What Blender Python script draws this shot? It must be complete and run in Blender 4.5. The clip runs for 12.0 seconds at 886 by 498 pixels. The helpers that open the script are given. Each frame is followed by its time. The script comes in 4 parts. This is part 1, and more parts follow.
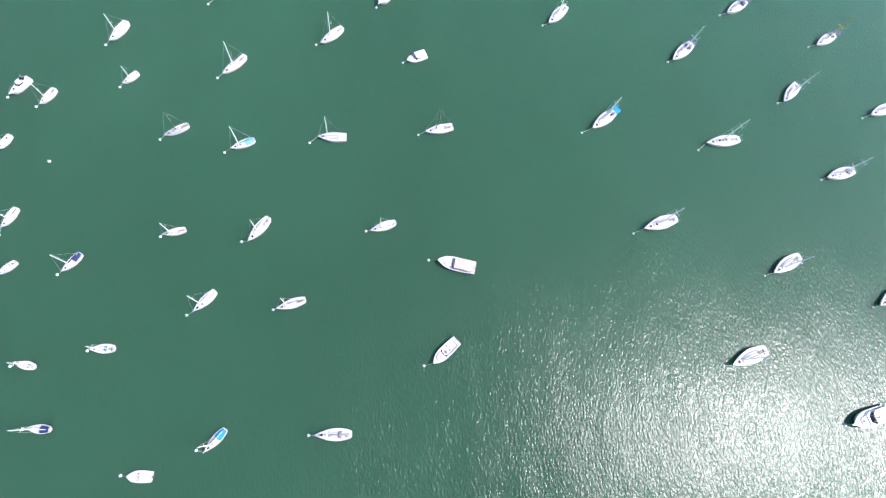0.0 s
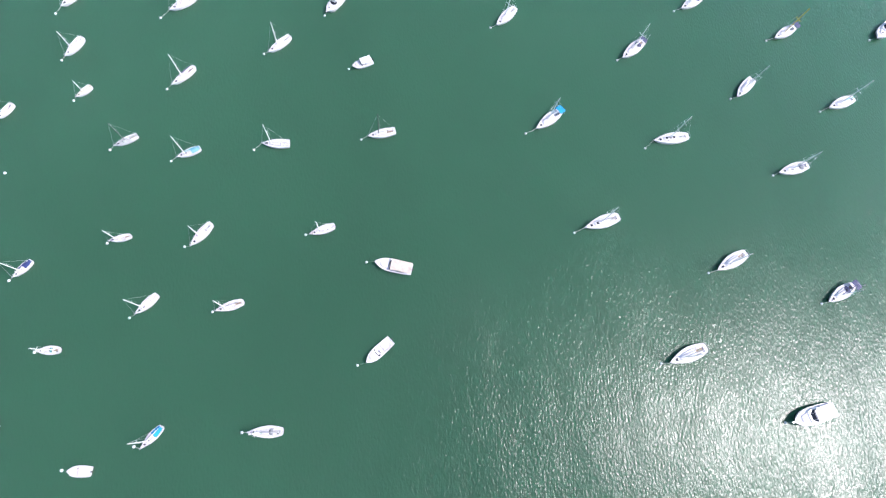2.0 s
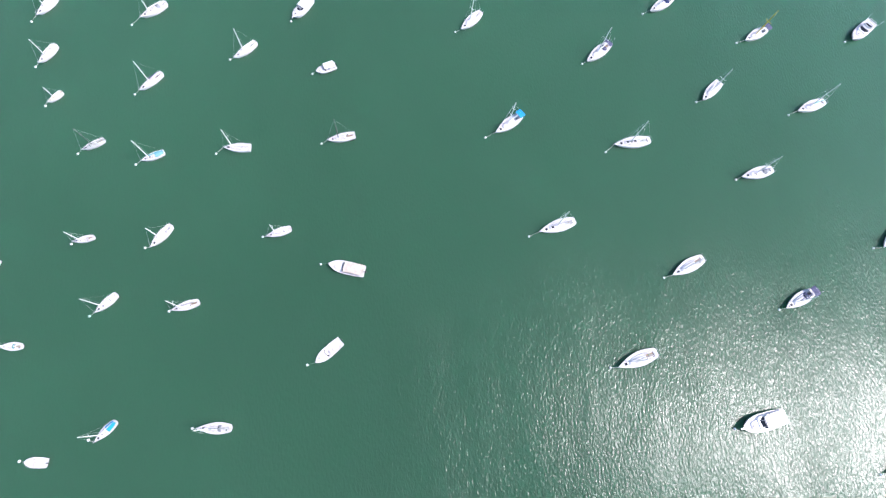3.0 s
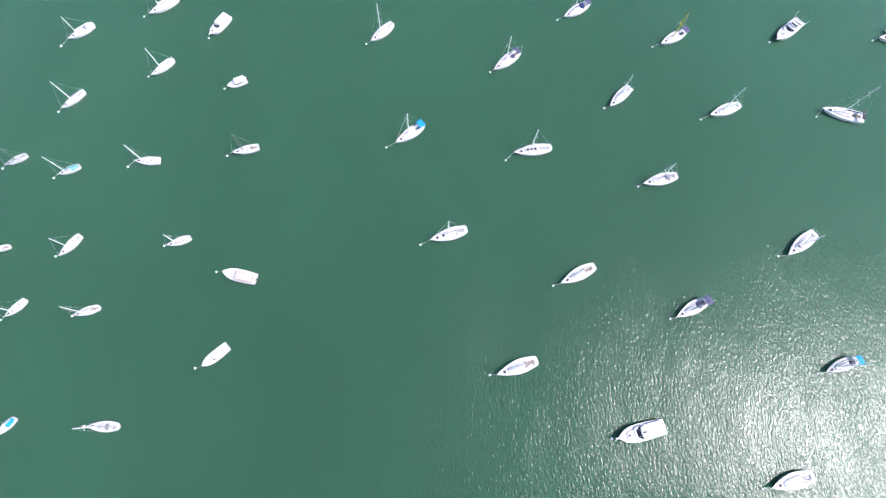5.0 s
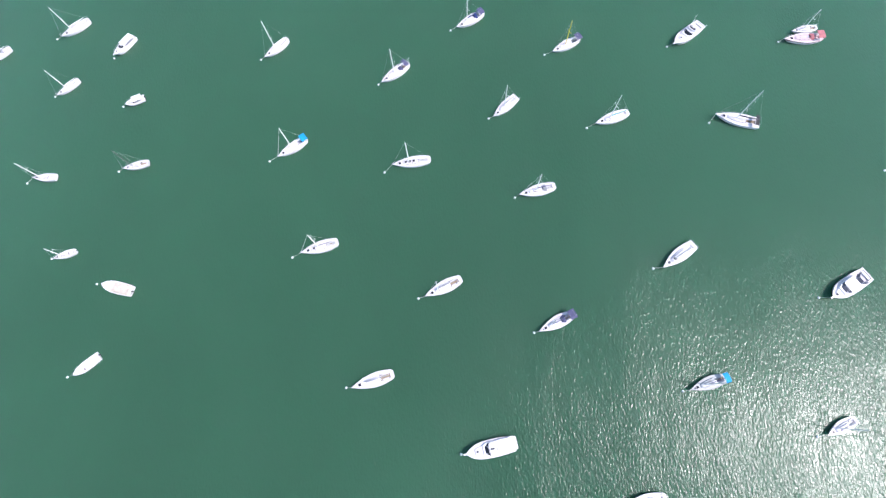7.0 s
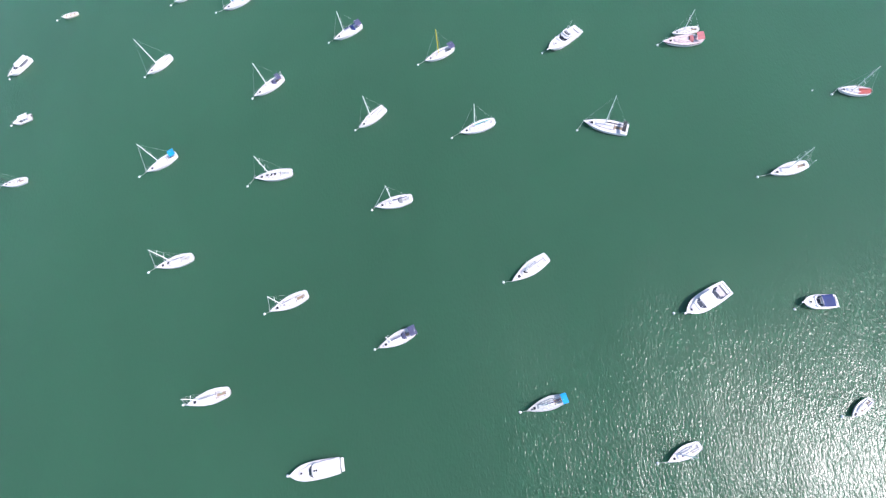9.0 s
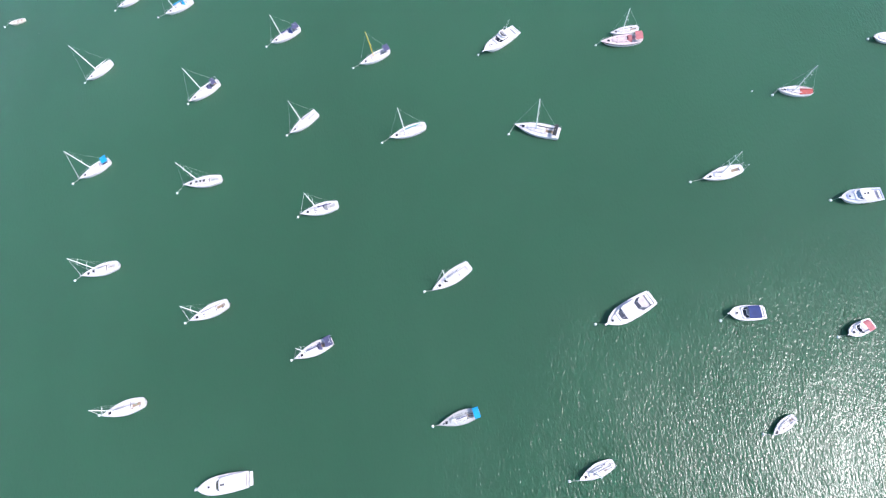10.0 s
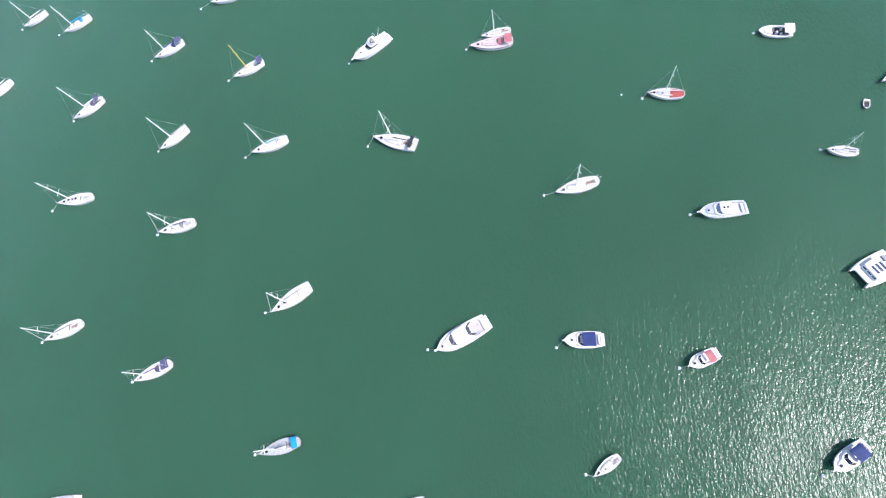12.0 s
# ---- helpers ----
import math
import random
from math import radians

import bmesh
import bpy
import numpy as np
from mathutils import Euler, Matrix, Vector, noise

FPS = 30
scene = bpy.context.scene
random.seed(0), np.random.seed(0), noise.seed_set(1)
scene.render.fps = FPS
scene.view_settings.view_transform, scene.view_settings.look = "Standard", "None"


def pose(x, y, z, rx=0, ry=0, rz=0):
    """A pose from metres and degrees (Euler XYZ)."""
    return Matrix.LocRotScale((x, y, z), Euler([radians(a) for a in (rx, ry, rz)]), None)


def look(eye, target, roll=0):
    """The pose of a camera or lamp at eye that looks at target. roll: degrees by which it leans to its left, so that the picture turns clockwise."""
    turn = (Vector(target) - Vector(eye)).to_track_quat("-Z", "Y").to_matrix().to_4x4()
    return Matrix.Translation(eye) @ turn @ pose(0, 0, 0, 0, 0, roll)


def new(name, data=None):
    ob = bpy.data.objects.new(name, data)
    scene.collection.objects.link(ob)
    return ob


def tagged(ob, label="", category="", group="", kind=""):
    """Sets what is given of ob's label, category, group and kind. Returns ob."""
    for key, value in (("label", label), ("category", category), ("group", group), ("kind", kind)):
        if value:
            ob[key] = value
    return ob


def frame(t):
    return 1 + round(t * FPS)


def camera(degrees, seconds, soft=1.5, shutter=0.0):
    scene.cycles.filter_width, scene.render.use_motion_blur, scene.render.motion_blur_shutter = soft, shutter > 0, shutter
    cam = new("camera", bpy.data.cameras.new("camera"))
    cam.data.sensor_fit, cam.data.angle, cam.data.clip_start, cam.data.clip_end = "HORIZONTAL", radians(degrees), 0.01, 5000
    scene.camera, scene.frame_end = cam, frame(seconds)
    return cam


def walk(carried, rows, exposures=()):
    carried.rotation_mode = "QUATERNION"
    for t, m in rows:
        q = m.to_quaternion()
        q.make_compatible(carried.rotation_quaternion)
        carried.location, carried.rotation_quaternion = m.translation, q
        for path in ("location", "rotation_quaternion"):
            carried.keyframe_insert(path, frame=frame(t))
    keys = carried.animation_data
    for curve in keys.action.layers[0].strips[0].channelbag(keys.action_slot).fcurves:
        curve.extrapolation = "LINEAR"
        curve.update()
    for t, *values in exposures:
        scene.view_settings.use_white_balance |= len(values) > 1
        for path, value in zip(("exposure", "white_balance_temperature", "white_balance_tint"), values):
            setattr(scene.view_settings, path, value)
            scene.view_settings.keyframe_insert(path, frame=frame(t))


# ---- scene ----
cam = camera(87.43, 12.0, soft=1.25)
PATH = [
    (0, 0.00, 0.00, 121.22, 18.074, -7.756, -0.368),
    (0.5, 3.50, 1.14, 123.07, 17.508, -7.290, -0.876),
    (1, 7.61, -0.43, 123.46, 18.110, -6.953, -1.871),
    (1.5, 14.20, -1.27, 124.58, 18.246, -6.130, -1.804),
    (2, 21.89, -1.12, 126.47, 17.983, -5.391, -1.210),
    (2.5, 30.09, -0.98, 128.41, 17.758, -4.638, -0.850),
    (3, 39.17, -1.05, 130.21, 17.684, -3.812, -0.772),
    (3.5, 48.73, -1.26, 131.87, 17.696, -2.977, -0.765),
    (4, 58.76, -1.43, 133.32, 17.735, -2.143, -0.772),
    (4.5, 69.29, -1.17, 134.58, 17.695, -1.280, -0.790),
    (5, 80.36, -0.38, 135.66, 17.540, -0.375, -0.825),
    (5.5, 91.92, 0.69, 136.51, 17.350, 0.533, -0.857),
    (6, 103.95, 1.67, 137.04, 17.241, 1.415, -0.873),
    (6.5, 116.36, 2.12, 136.91, 17.396, 2.268, -0.908),
    (7, 128.92, 1.73, 135.81, 17.963, 3.068, -1.009),
    (7.5, 141.55, 0.96, 134.12, 18.731, 3.813, -1.167),
    (8, 154.42, 0.90, 132.49, 19.243, 4.567, -1.326),
    (8.5, 167.51, 2.06, 130.90, 19.332, 5.341, -1.445),
    (9, 180.44, 3.92, 128.91, 19.232, 6.057, -1.520),
    (9.5, 192.99, 5.80, 126.43, 19.185, 6.703, -1.565),
    (10, 205.35, 7.58, 123.70, 19.189, 7.389, -1.595),
    (10.5, 217.77, 9.55, 120.94, 19.134, 8.224, -1.632),
    (11, 230.30, 11.75, 118.21, 19.003, 9.206, -1.698),
    (11.5, 242.79, 14.01, 115.36, 18.879, 10.262, -1.806),
    (12, 255.16, 16.19, 112.32, 18.803, 11.333, -1.946),
]
walk(cam, [(t, pose(x, y, z, 0, 0, yaw) @ pose(0, 0, 0, tilt) @ pose(0, 0, 0, 0, lean)) for t, x, y, z, tilt, lean, yaw in PATH],
     [(0.0, 0.9), (12.0, 0.9)])

# ---- light: clear sky, sun to the east, fairly high ----
SUN_EL, SUN_AZ = 49.3, -8.5
world = bpy.data.worlds.new("clear_sky")
scene.world = world
world.use_nodes = True
wn, wl = world.node_tree.nodes, world.node_tree.links
sky = wn.new("ShaderNodeTexSky")
sky.sky_type = "NISHITA"
sky.sun_disc = False
sky.sun_elevation, sky.sun_rotation = radians(SUN_EL), radians(90 - SUN_AZ)
sky.air_density, sky.dust_density, sky.ozone_density = 1.0, 0.6, 2.4
background = wn["Background"]
background.inputs["Strength"].default_value = 0.15
wl.new(sky.outputs["Color"], background.inputs["Color"])

sun_data = bpy.data.lights.new("sun", "SUN")
sun_data.energy, sun_data.angle, sun_data.color = 3.5, radians(0.53), (1.0, 0.93, 0.96)
sun_ob = new("sun", sun_data)
sun_dir = Vector((math.cos(radians(SUN_EL)) * math.cos(radians(SUN_AZ)), math.cos(radians(SUN_EL)) * math.sin(radians(SUN_AZ)), math.sin(radians(SUN_EL))))
sun_ob.matrix_world = look(sun_dir * 400, (0, 0, 0))


# ---- materials ----
def material(name, colour, rough=0.5, metal=0.0, spread=0.1, grain=9.0, bump=0.15, coat=0.0):
    """A painted, moulded or woven surface: two scales of uneven colour, a fine relief and an uneven gloss."""
    m = bpy.data.materials.new(name)
    m.use_nodes = True
    n, l = m.node_tree.nodes, m.node_tree.links
    b = n["Principled BSDF"]
    at = n.new("ShaderNodeTexCoord")
    own = n.new("ShaderNodeObjectInfo")
    shift = n.new("ShaderNodeVectorMath")
    shift.operation = "MULTIPLY_ADD"
    shift.inputs[1].default_value = (1, 1, 1)
    spreadv = n.new("ShaderNodeCombineXYZ")
    mul = n.new("ShaderNodeMath")
    mul.operation = "MULTIPLY"
    mul.inputs[1].default_value = 37.0
    l.new(own.outputs["Random"], mul.inputs[0])
    l.new(mul.outputs[0], spreadv.inputs[0])
    l.new(at.outputs["Object"], shift.inputs[0])
    l.new(spreadv.outputs[0], shift.inputs[2])
    large, small = n.new("ShaderNodeTexNoise"), n.new("ShaderNodeTexNoise")
    large.inputs["Scale"].default_value, large.inputs["Detail"].default_value = 0.9, 4
    small.inputs["Scale"].default_value, small.inputs["Detail"].default_value = grain, 5
    l.new(shift.outputs[0], large.inputs["Vector"])
    l.new(shift.outputs[0], small.inputs["Vector"])
    mix = n.new("ShaderNodeMix")
    mix.data_type = "FLOAT"
    mix.inputs[0].default_value = 0.4
    l.new(large.outputs["Fac"], mix.inputs[2])
    l.new(small.outputs["Fac"], mix.inputs[3])
    ramp = n.new("ShaderNodeValToRGB")
    ramp.color_ramp.elements[0].position, ramp.color_ramp.elements[1].position = 0.34, 0.6
    ramp.color_ramp.elements[0].color = (*[c * (1 - spread * 2.0) for c in colour], 1)
    ramp.color_ramp.elements[1].color = (*[min(1, c * (1 + spread * 0.4)) for c in colour], 1)
    l.new(mix.outputs[0], ramp.inputs[0])
    l.new(ramp.outputs[0], b.inputs["Base Color"])
    gloss = n.new("ShaderNodeMapRange")
    gloss.inputs["To Min"].default_value, gloss.inputs["To Max"].default_value = max(0.03, rough - 0.1), min(1, rough + 0.12)
    l.new(small.outputs["Fac"], gloss.inputs[0])
    l.new(gloss.outputs[0], b.inputs["Roughness"])
    b.inputs["Metallic"].default_value = metal
    b.inputs["Coat Weight"].default_value = coat
    relief = n.new("ShaderNodeBump")
    relief.inputs["Strength"].default_value, relief.inputs["Distance"].default_value = bump, 0.02
    l.new(small.outputs["Fac"], relief.inputs["Height"])
    l.new(relief.outputs[0], b.inputs["Normal"])
    return m


def water_material():
    """Green, turbid harbour water with short wind chop; crests lie across the wind."""
    m = bpy.data.materials.new("harbour_water")
    m.use_nodes = True
    n, l = m.node_tree.nodes, m.node_tree.links
    b = n["Principled BSDF"]
    at = n.new("ShaderNodeNewGeometry")

    def ripples(turn, stretch, scale, detail, distortion=0.0):
        place = n.new("ShaderNodeMapping")
        place.inputs["Rotation"].default_value = (0, 0, radians(turn))
        place.inputs["Scale"].default_value = (1, stretch, 1)
        l.new(at.outputs["Position"], place.inputs["Vector"])
        tex = n.new("ShaderNodeTexNoise")
        tex.inputs["Scale"].default_value, tex.inputs["Detail"].default_value = scale, detail
        tex.inputs["Roughness"].default_value, tex.inputs["Distortion"].default_value = 0.55, distortion
        l.new(place.outputs[0], tex.inputs["Vector"])
        return tex.outputs["Fac"]

    def maths(op, a, c):
        node = n.new("ShaderNodeMath")
        node.operation = op
        for socket, v in zip(node.inputs, (a, c)):
            if isinstance(v, (int, float)):
                socket.default_value = v
            else:
                l.new(v, socket)
        return node.outputs[0]

    chop = ripples(8, 0.42, 1.7, 1.7, 0.35)
    ripple = ripples(-35, 0.8, 3.2, 1.2, 0.3)
    swell = ripples(8, 0.5, 0.12, 1.0)
    gusts = ripples(25, 0.4, 0.03, 3.0)
    # a few steeper wavelets that flash far out from the glitter
    wavelets = maths("MAXIMUM", maths("SUBTRACT", ripples(5, 0.45, 1.7, 1.0, 0.4), 0.62), 0.0)
    chop_sum = maths("ADD", maths("MULTIPLY", chop, CHOP), maths("MULTIPLY", wavelets, STEEP))
    height = maths("ADD", maths("ADD", chop_sum, maths("MULTIPLY", ripple, RIPPLE)), maths("MULTIPLY", swell, 0.3))
    calm = n.new("ShaderNodeMapRange")
    calm.inputs["From Min"].default_value, calm.inputs["From Max"].default_value = 0.3, 0.65
    calm.inputs["To Min"].default_value, calm.inputs["To Max"].default_value = 0.6, 1.15
    l.new(gusts, calm.inputs[0])
    relief = n.new("ShaderNodeBump")
    relief.inputs["Distance"].default_value = 1.0
    relief.inputs["Strength"].default_value = 1.0
    l.new(maths("MULTIPLY", height, calm.outputs[0]), relief.inputs["Height"])
    silt = ripples(40, 0.6, 0.012, 4.0, 0.6)
    tone = n.new("ShaderNodeValToRGB")
    tone.color_ramp.elements[0].position, tone.color_ramp.elements[1].position = 0.35, 0.68
    tone.color_ramp.elements[0].color = (*[c * 0.93 for c in WATER], 1)
    tone.color_ramp.elements[1].color = (*[c * 1.06 for c in WATER], 1)
    l.new(silt, tone.inputs[0])
    # light scattered up out of the silty water, under the mirror of its surface
    body = n.new("ShaderNodeSubsurfaceScattering")
    body.falloff = "RANDOM_WALK"
    body.inputs["Scale"].default_value = 8.0
    body.inputs["Radius"].default_value = (0.5, 1.0, 0.8)
    l.new(tone.outputs[0], body.inputs["Color"])
    under = n.new("ShaderNodeBump")
    under.inputs["Distance"].default_value, under.inputs["Strength"].default_value = 1.0, 0.1
    l.new(chop, under.inputs["Height"])
    l.new(under.outputs[0], body.inputs["Normal"])
    mirror = n.new("ShaderNodeBsdfGlossy")
    mirror.inputs["Roughness"].default_value = GLOSS
    l.new(relief.outputs[0], mirror.inputs["Normal"])
    edge = n.new("ShaderNodeFresnel")
    edge.inputs["IOR"].default_value = 1.333
    l.new(relief.outputs[0], edge.inputs["Normal"])
    mix = n.new("ShaderNodeMixShader")
    l.new(edge.outputs[0], mix.inputs[0])
    l.new(body.outputs[0], mix.inputs[1])
    l.new(mirror.outputs[0], mix.inputs[2])
    l.new(mix.outputs[0], n["Material Output"].inputs["Surface"])
    n.remove(b)
    return m


WATER = (0.0325, 0.0965, 0.0555)
CHOP, RIPPLE, STEEP, GLOSS = 0.165, 0.055, 0.18, 0.228
water_mat = water_material()
white_gel = material("white_gelcoat", (0.72, 0.685, 0.70), 0.28, spread=0.08, coat=0.3)
cream_gel = material("cream_gelcoat", (0.78, 0.70, 0.58), 0.35, spread=0.09)
navy_gel = material("navy_gelcoat", (0.03, 0.05, 0.13), 0.25, spread=0.1)
grey_gel = material("weathered_grey_gelcoat", (0.40, 0.39, 0.38), 0.55, spread=0.2, grain=5)
deck_white = material("nonskid_deck", (0.66, 0.615, 0.635), 0.6, spread=0.13, grain=26, bump=0.4)
deck_grey = material("grey_nonskid_deck", (0.46, 0.46, 0.46), 0.66, spread=0.14, grain=26, bump=0.4)
deck_beige = material("beige_deck", (0.66, 0.58, 0.47), 0.6, spread=0.12, grain=22, bump=0.4)
deck_lilac = material("pale_lilac_deck", (0.40, 0.42, 0.56), 0.6, spread=0.12, grain=22, bump=0.4)
deck_pink = material("sun_bleached_pink_deck", (0.62, 0.48, 0.50), 0.6, spread=0.14, grain=22, bump=0.4)
grey_glass = material("grey_glass", (0.10, 0.10, 0.12), 0.12, spread=0.1, bump=0.02)
deck_blush = material("faded_pinkish_deck", (0.50, 0.45, 0.46), 0.65, spread=0.16, grain=14, bump=0.4)
teak = material("weathered_teak", (0.30, 0.22, 0.15), 0.6, spread=0.2, grain=16, bump=0.4)
smoked = material("smoked_glass", (0.02, 0.022, 0.028), 0.08, spread=0.1, bump=0.02)
tint_glass = material("blue_tinted_glass", (0.10, 0.16, 0.26), 0.1, spread=0.1, bump=0.02)
alloy = material("mast_alloy", (0.82, 0.84, 0.80), 0.42, metal=0.0, spread=0.06)
yellow_paint = material("yellow_mast_paint", (0.80, 0.60, 0.03), 0.4, spread=0.1)
dark_paint = material("dark_mast_paint", (0.05, 0.06, 0.05), 0.4, spread=0.15)
steel = material("stainless_steel", (0.50, 0.51, 0.52), 0.5, metal=0.6, spread=0.06)
wire = material("rigging_wire", (0.66, 0.68, 0.64), 0.45, metal=0.2, spread=0.1)
antifoul_dark = material("dark_antifouling", (0.03, 0.04, 0.06), 0.7, spread=0.2)
antifoul_red = material("red_antifouling", (0.22, 0.06, 0.05), 0.7, spread=0.2)
rubber = material("black_rubber", (0.03, 0.03, 0.033), 0.6, spread=0.15)
rope_mat = material("pale_mooring_rope", (0.58, 0.60, 0.52), 0.85, spread=0.2, grain=30, bump=0.5)
weed_rope = material("weedy_mooring_rope", (0.22, 0.34, 0.25), 0.85, spread=0.25, grain=30, bump=0.5)
buoy_mat = material("white_buoy_skin", (0.80, 0.81, 0.78), 0.45, spread=0.12)
buoy_green = material("algae_stained_buoy_skin", (0.46, 0.68, 0.58), 0.5, spread=0.2)
CANVAS = {
    "white": material("white_canvas", (0.76, 0.75, 0.73), 0.8, spread=0.08, grain=20, bump=0.5),
    "beige": material("beige_canvas", (0.60, 0.50, 0.42), 0.8, spread=0.2, grain=14, bump=0.5),
    "blue": material("bright_blue_canvas", (0.0, 0.27, 0.56), 0.75, spread=0.12, grain=18, bump=0.5),
    "royal": material("royal_blue_canvas", (0.014, 0.03, 0.13), 0.75, spread=0.12, grain=18, bump=0.5),
    "navy": material("navy_canvas", (0.075, 0.075, 0.15), 0.75, spread=0.15, grain=18, bump=0.5),
    "teal": material("teal_canvas", (0.06, 0.36, 0.34), 0.75, spread=0.14, grain=18, bump=0.5),
    "red": material("faded_red_canvas", (0.36, 0.07, 0.06), 0.75, spread=0.16, grain=18, bump=0.5),
    "pink": material("sun_bleached_red_canvas", (0.43, 0.14, 0.15), 0.75, spread=0.14, grain=18, bump=0.5),
    "black": material("black_canvas", (0.025, 0.025, 0.03), 0.75, spread=0.15, grain=18, bump=0.5),
    "steel": material("faded_steel_blue_canvas", (0.16, 0.36, 0.50), 0.75, spread=0.14, grain=18, bump=0.5),
    "grey": material("grey_canvas", (0.30, 0.30, 0.32), 0.78, spread=0.14, grain=18, bump=0.5),
}


# ---- mesh helpers ----
def part(name, bm, mats, parent, label=""):
    """Links a bmesh as one mesh object under a thing or a part."""
    me = bpy.data.meshes.new(name)
    bmesh.ops.recalc_face_normals(bm, faces=bm.faces)
    bm.to_mesh(me)
    bm.free()
    for m in mats if isinstance(mats, (list, tuple)) else [mats]:
        me.materials.append(m)
    ob = new(name, me)
    ob.parent = parent
    if label:
        tagged(ob, label)
    return ob


def smooth(ob, angle=40):
    me = ob.data
    me.shade_smooth()
    me.set_sharp_from_angle(angle=radians(angle))
    return ob


def tube(bm, a, b, r0, r1=None, n=6):
    """A tapered round bar from a to b, closed at both ends."""
    a, b = Vector(a), Vector(b)
    r1 = r0 if r1 is None else r1
    way = (b - a).normalized()
    side = way.orthogonal().normalized()
    other = way.cross(side)
    rings = []
    for p, r in ((a, r0), (b, r1)):
        rings.append([bm.verts.new(p + (side * math.cos(2 * math.pi * i / n) + other * math.sin(2 * math.pi * i / n)) * r) for i in range(n)])
    for i in range(n):
        bm.faces.new((rings[0][i], rings[0][(i + 1) % n], rings[1][(i + 1) % n], rings[1][i]))
    bm.faces.new(rings[0][::-1])
    bm.faces.new(rings[1])


def sagging(bm, a, b, r, sag, n=6, sides=5):
    """A rope from a to b that hangs by sag."""
    a, b = Vector(a), Vector(b)
    pts = [a.lerp(b, i / n) - Vector((0, 0, 4 * sag * (i / n) * (1 - i / n))) for i in range(n + 1)]
    for p, q in zip(pts, pts[1:]):
        tube(bm, p, q, r, r, sides)


def loft(bm, rings, closed=True, cap0=True, cap1=True, slot=None):
    """Skins rings of equal count; returns the rows of vertices."""
    rows = [[bm.verts.new(p) for p in ring] for ring in rings]
    n = len(rows[0])
    for k in range(len(rows) - 1):
        for i in range(n if closed else n - 1):
            f = bm.faces.new((rows[k][i], rows[k][(i + 1) % n], rows[k + 1][(i + 1) % n], rows[k + 1][i]))
            if slot:
                f.material_index = slot(k, i)
    if closed and cap0:
        bm.faces.new(rows[0][::-1])
    if closed and cap1:
        bm.faces.new(rows[-1])
    return rows


def block(bm, centre, size, taper=(1.0, 1.0), bevel=0.03, turn=0.0):
    """A box with softened edges whose top is tapered in x and y."""
    cx, cy, cz = centre
    sx, sy, sz = (s / 2 for s in size)
    c, s = math.cos(turn), math.sin(turn)
    own = []
    for z, kx, ky in ((-sz, 1, 1), (sz, *taper)):
        for ux, uy in ((-1, -1), (1, -1), (1, 1), (-1, 1)):
            x, y = ux * sx * kx, uy * sy * ky
            own.append(bm.verts.new((cx + x * c - y * s, cy + x * s + y * c, cz + z)))
    faces = [bm.faces.new([own[i] for i in q]) for q in ((3, 2, 1, 0), (4, 5, 6, 7), (0, 1, 5, 4), (1, 2, 6, 5), (2, 3, 7, 6), (3, 0, 4, 7))]
    if bevel:
        edges = list({e for f in faces for e in f.edges})
        bmesh.ops.bevel(bm, geom=edges, offset=min(bevel, min(size) * 0.3), segments=2, affect="EDGES", profile=0.6)


def dome(bm, centre, r, flat=1.0, n=12, rows=7):
    rings = []
    for k in range(1, rows):
        a = math.pi * k / rows
        rings.append([(centre[0] + r * math.sin(a) * math.cos(2 * math.pi * i / n), centre[1] + r * math.sin(a) * math.sin(2 * math.pi * i / n), centre[2] - r * flat * math.cos(a)) for i in range(n)])
    loft(bm, rings)


# ---- hull shape shared by all boats: s runs from the stern (0) to the bow (1) ----
class Lines:
    def __init__(self, length, beam, board, transom, fullest=0.42, fine=2.1, sheer=0.16, tuck=0.0):
        self.tuck = tuck
        self.length, self.beam, self.board, self.transom = length, beam, board, transom
        self.fullest, self.fine, self.sheer = fullest, fine, sheer

    def half(self, s):
        if s < self.fullest:
            k = self.transom + (1 - self.transom) * math.sin(math.pi / 2 * s / self.fullest)
        else:
            k = 1 - ((s - self.fullest) / (1 - self.fullest)) ** self.fine
        if s < self.tuck:
            k *= 0.5 + 0.5 * math.sqrt(max(0.0, 1 - (1 - s / self.tuck) ** 2))
        return max(0.012, self.beam / 2 * k)

    def x(self, s):
        return (s - 0.5) * self.length

    def deck(self, s):
        return self.board * (1 + self.sheer * (2.2 * max(0, s - 0.35) ** 1.6 + 0.25 * max(0, 0.3 - s)))


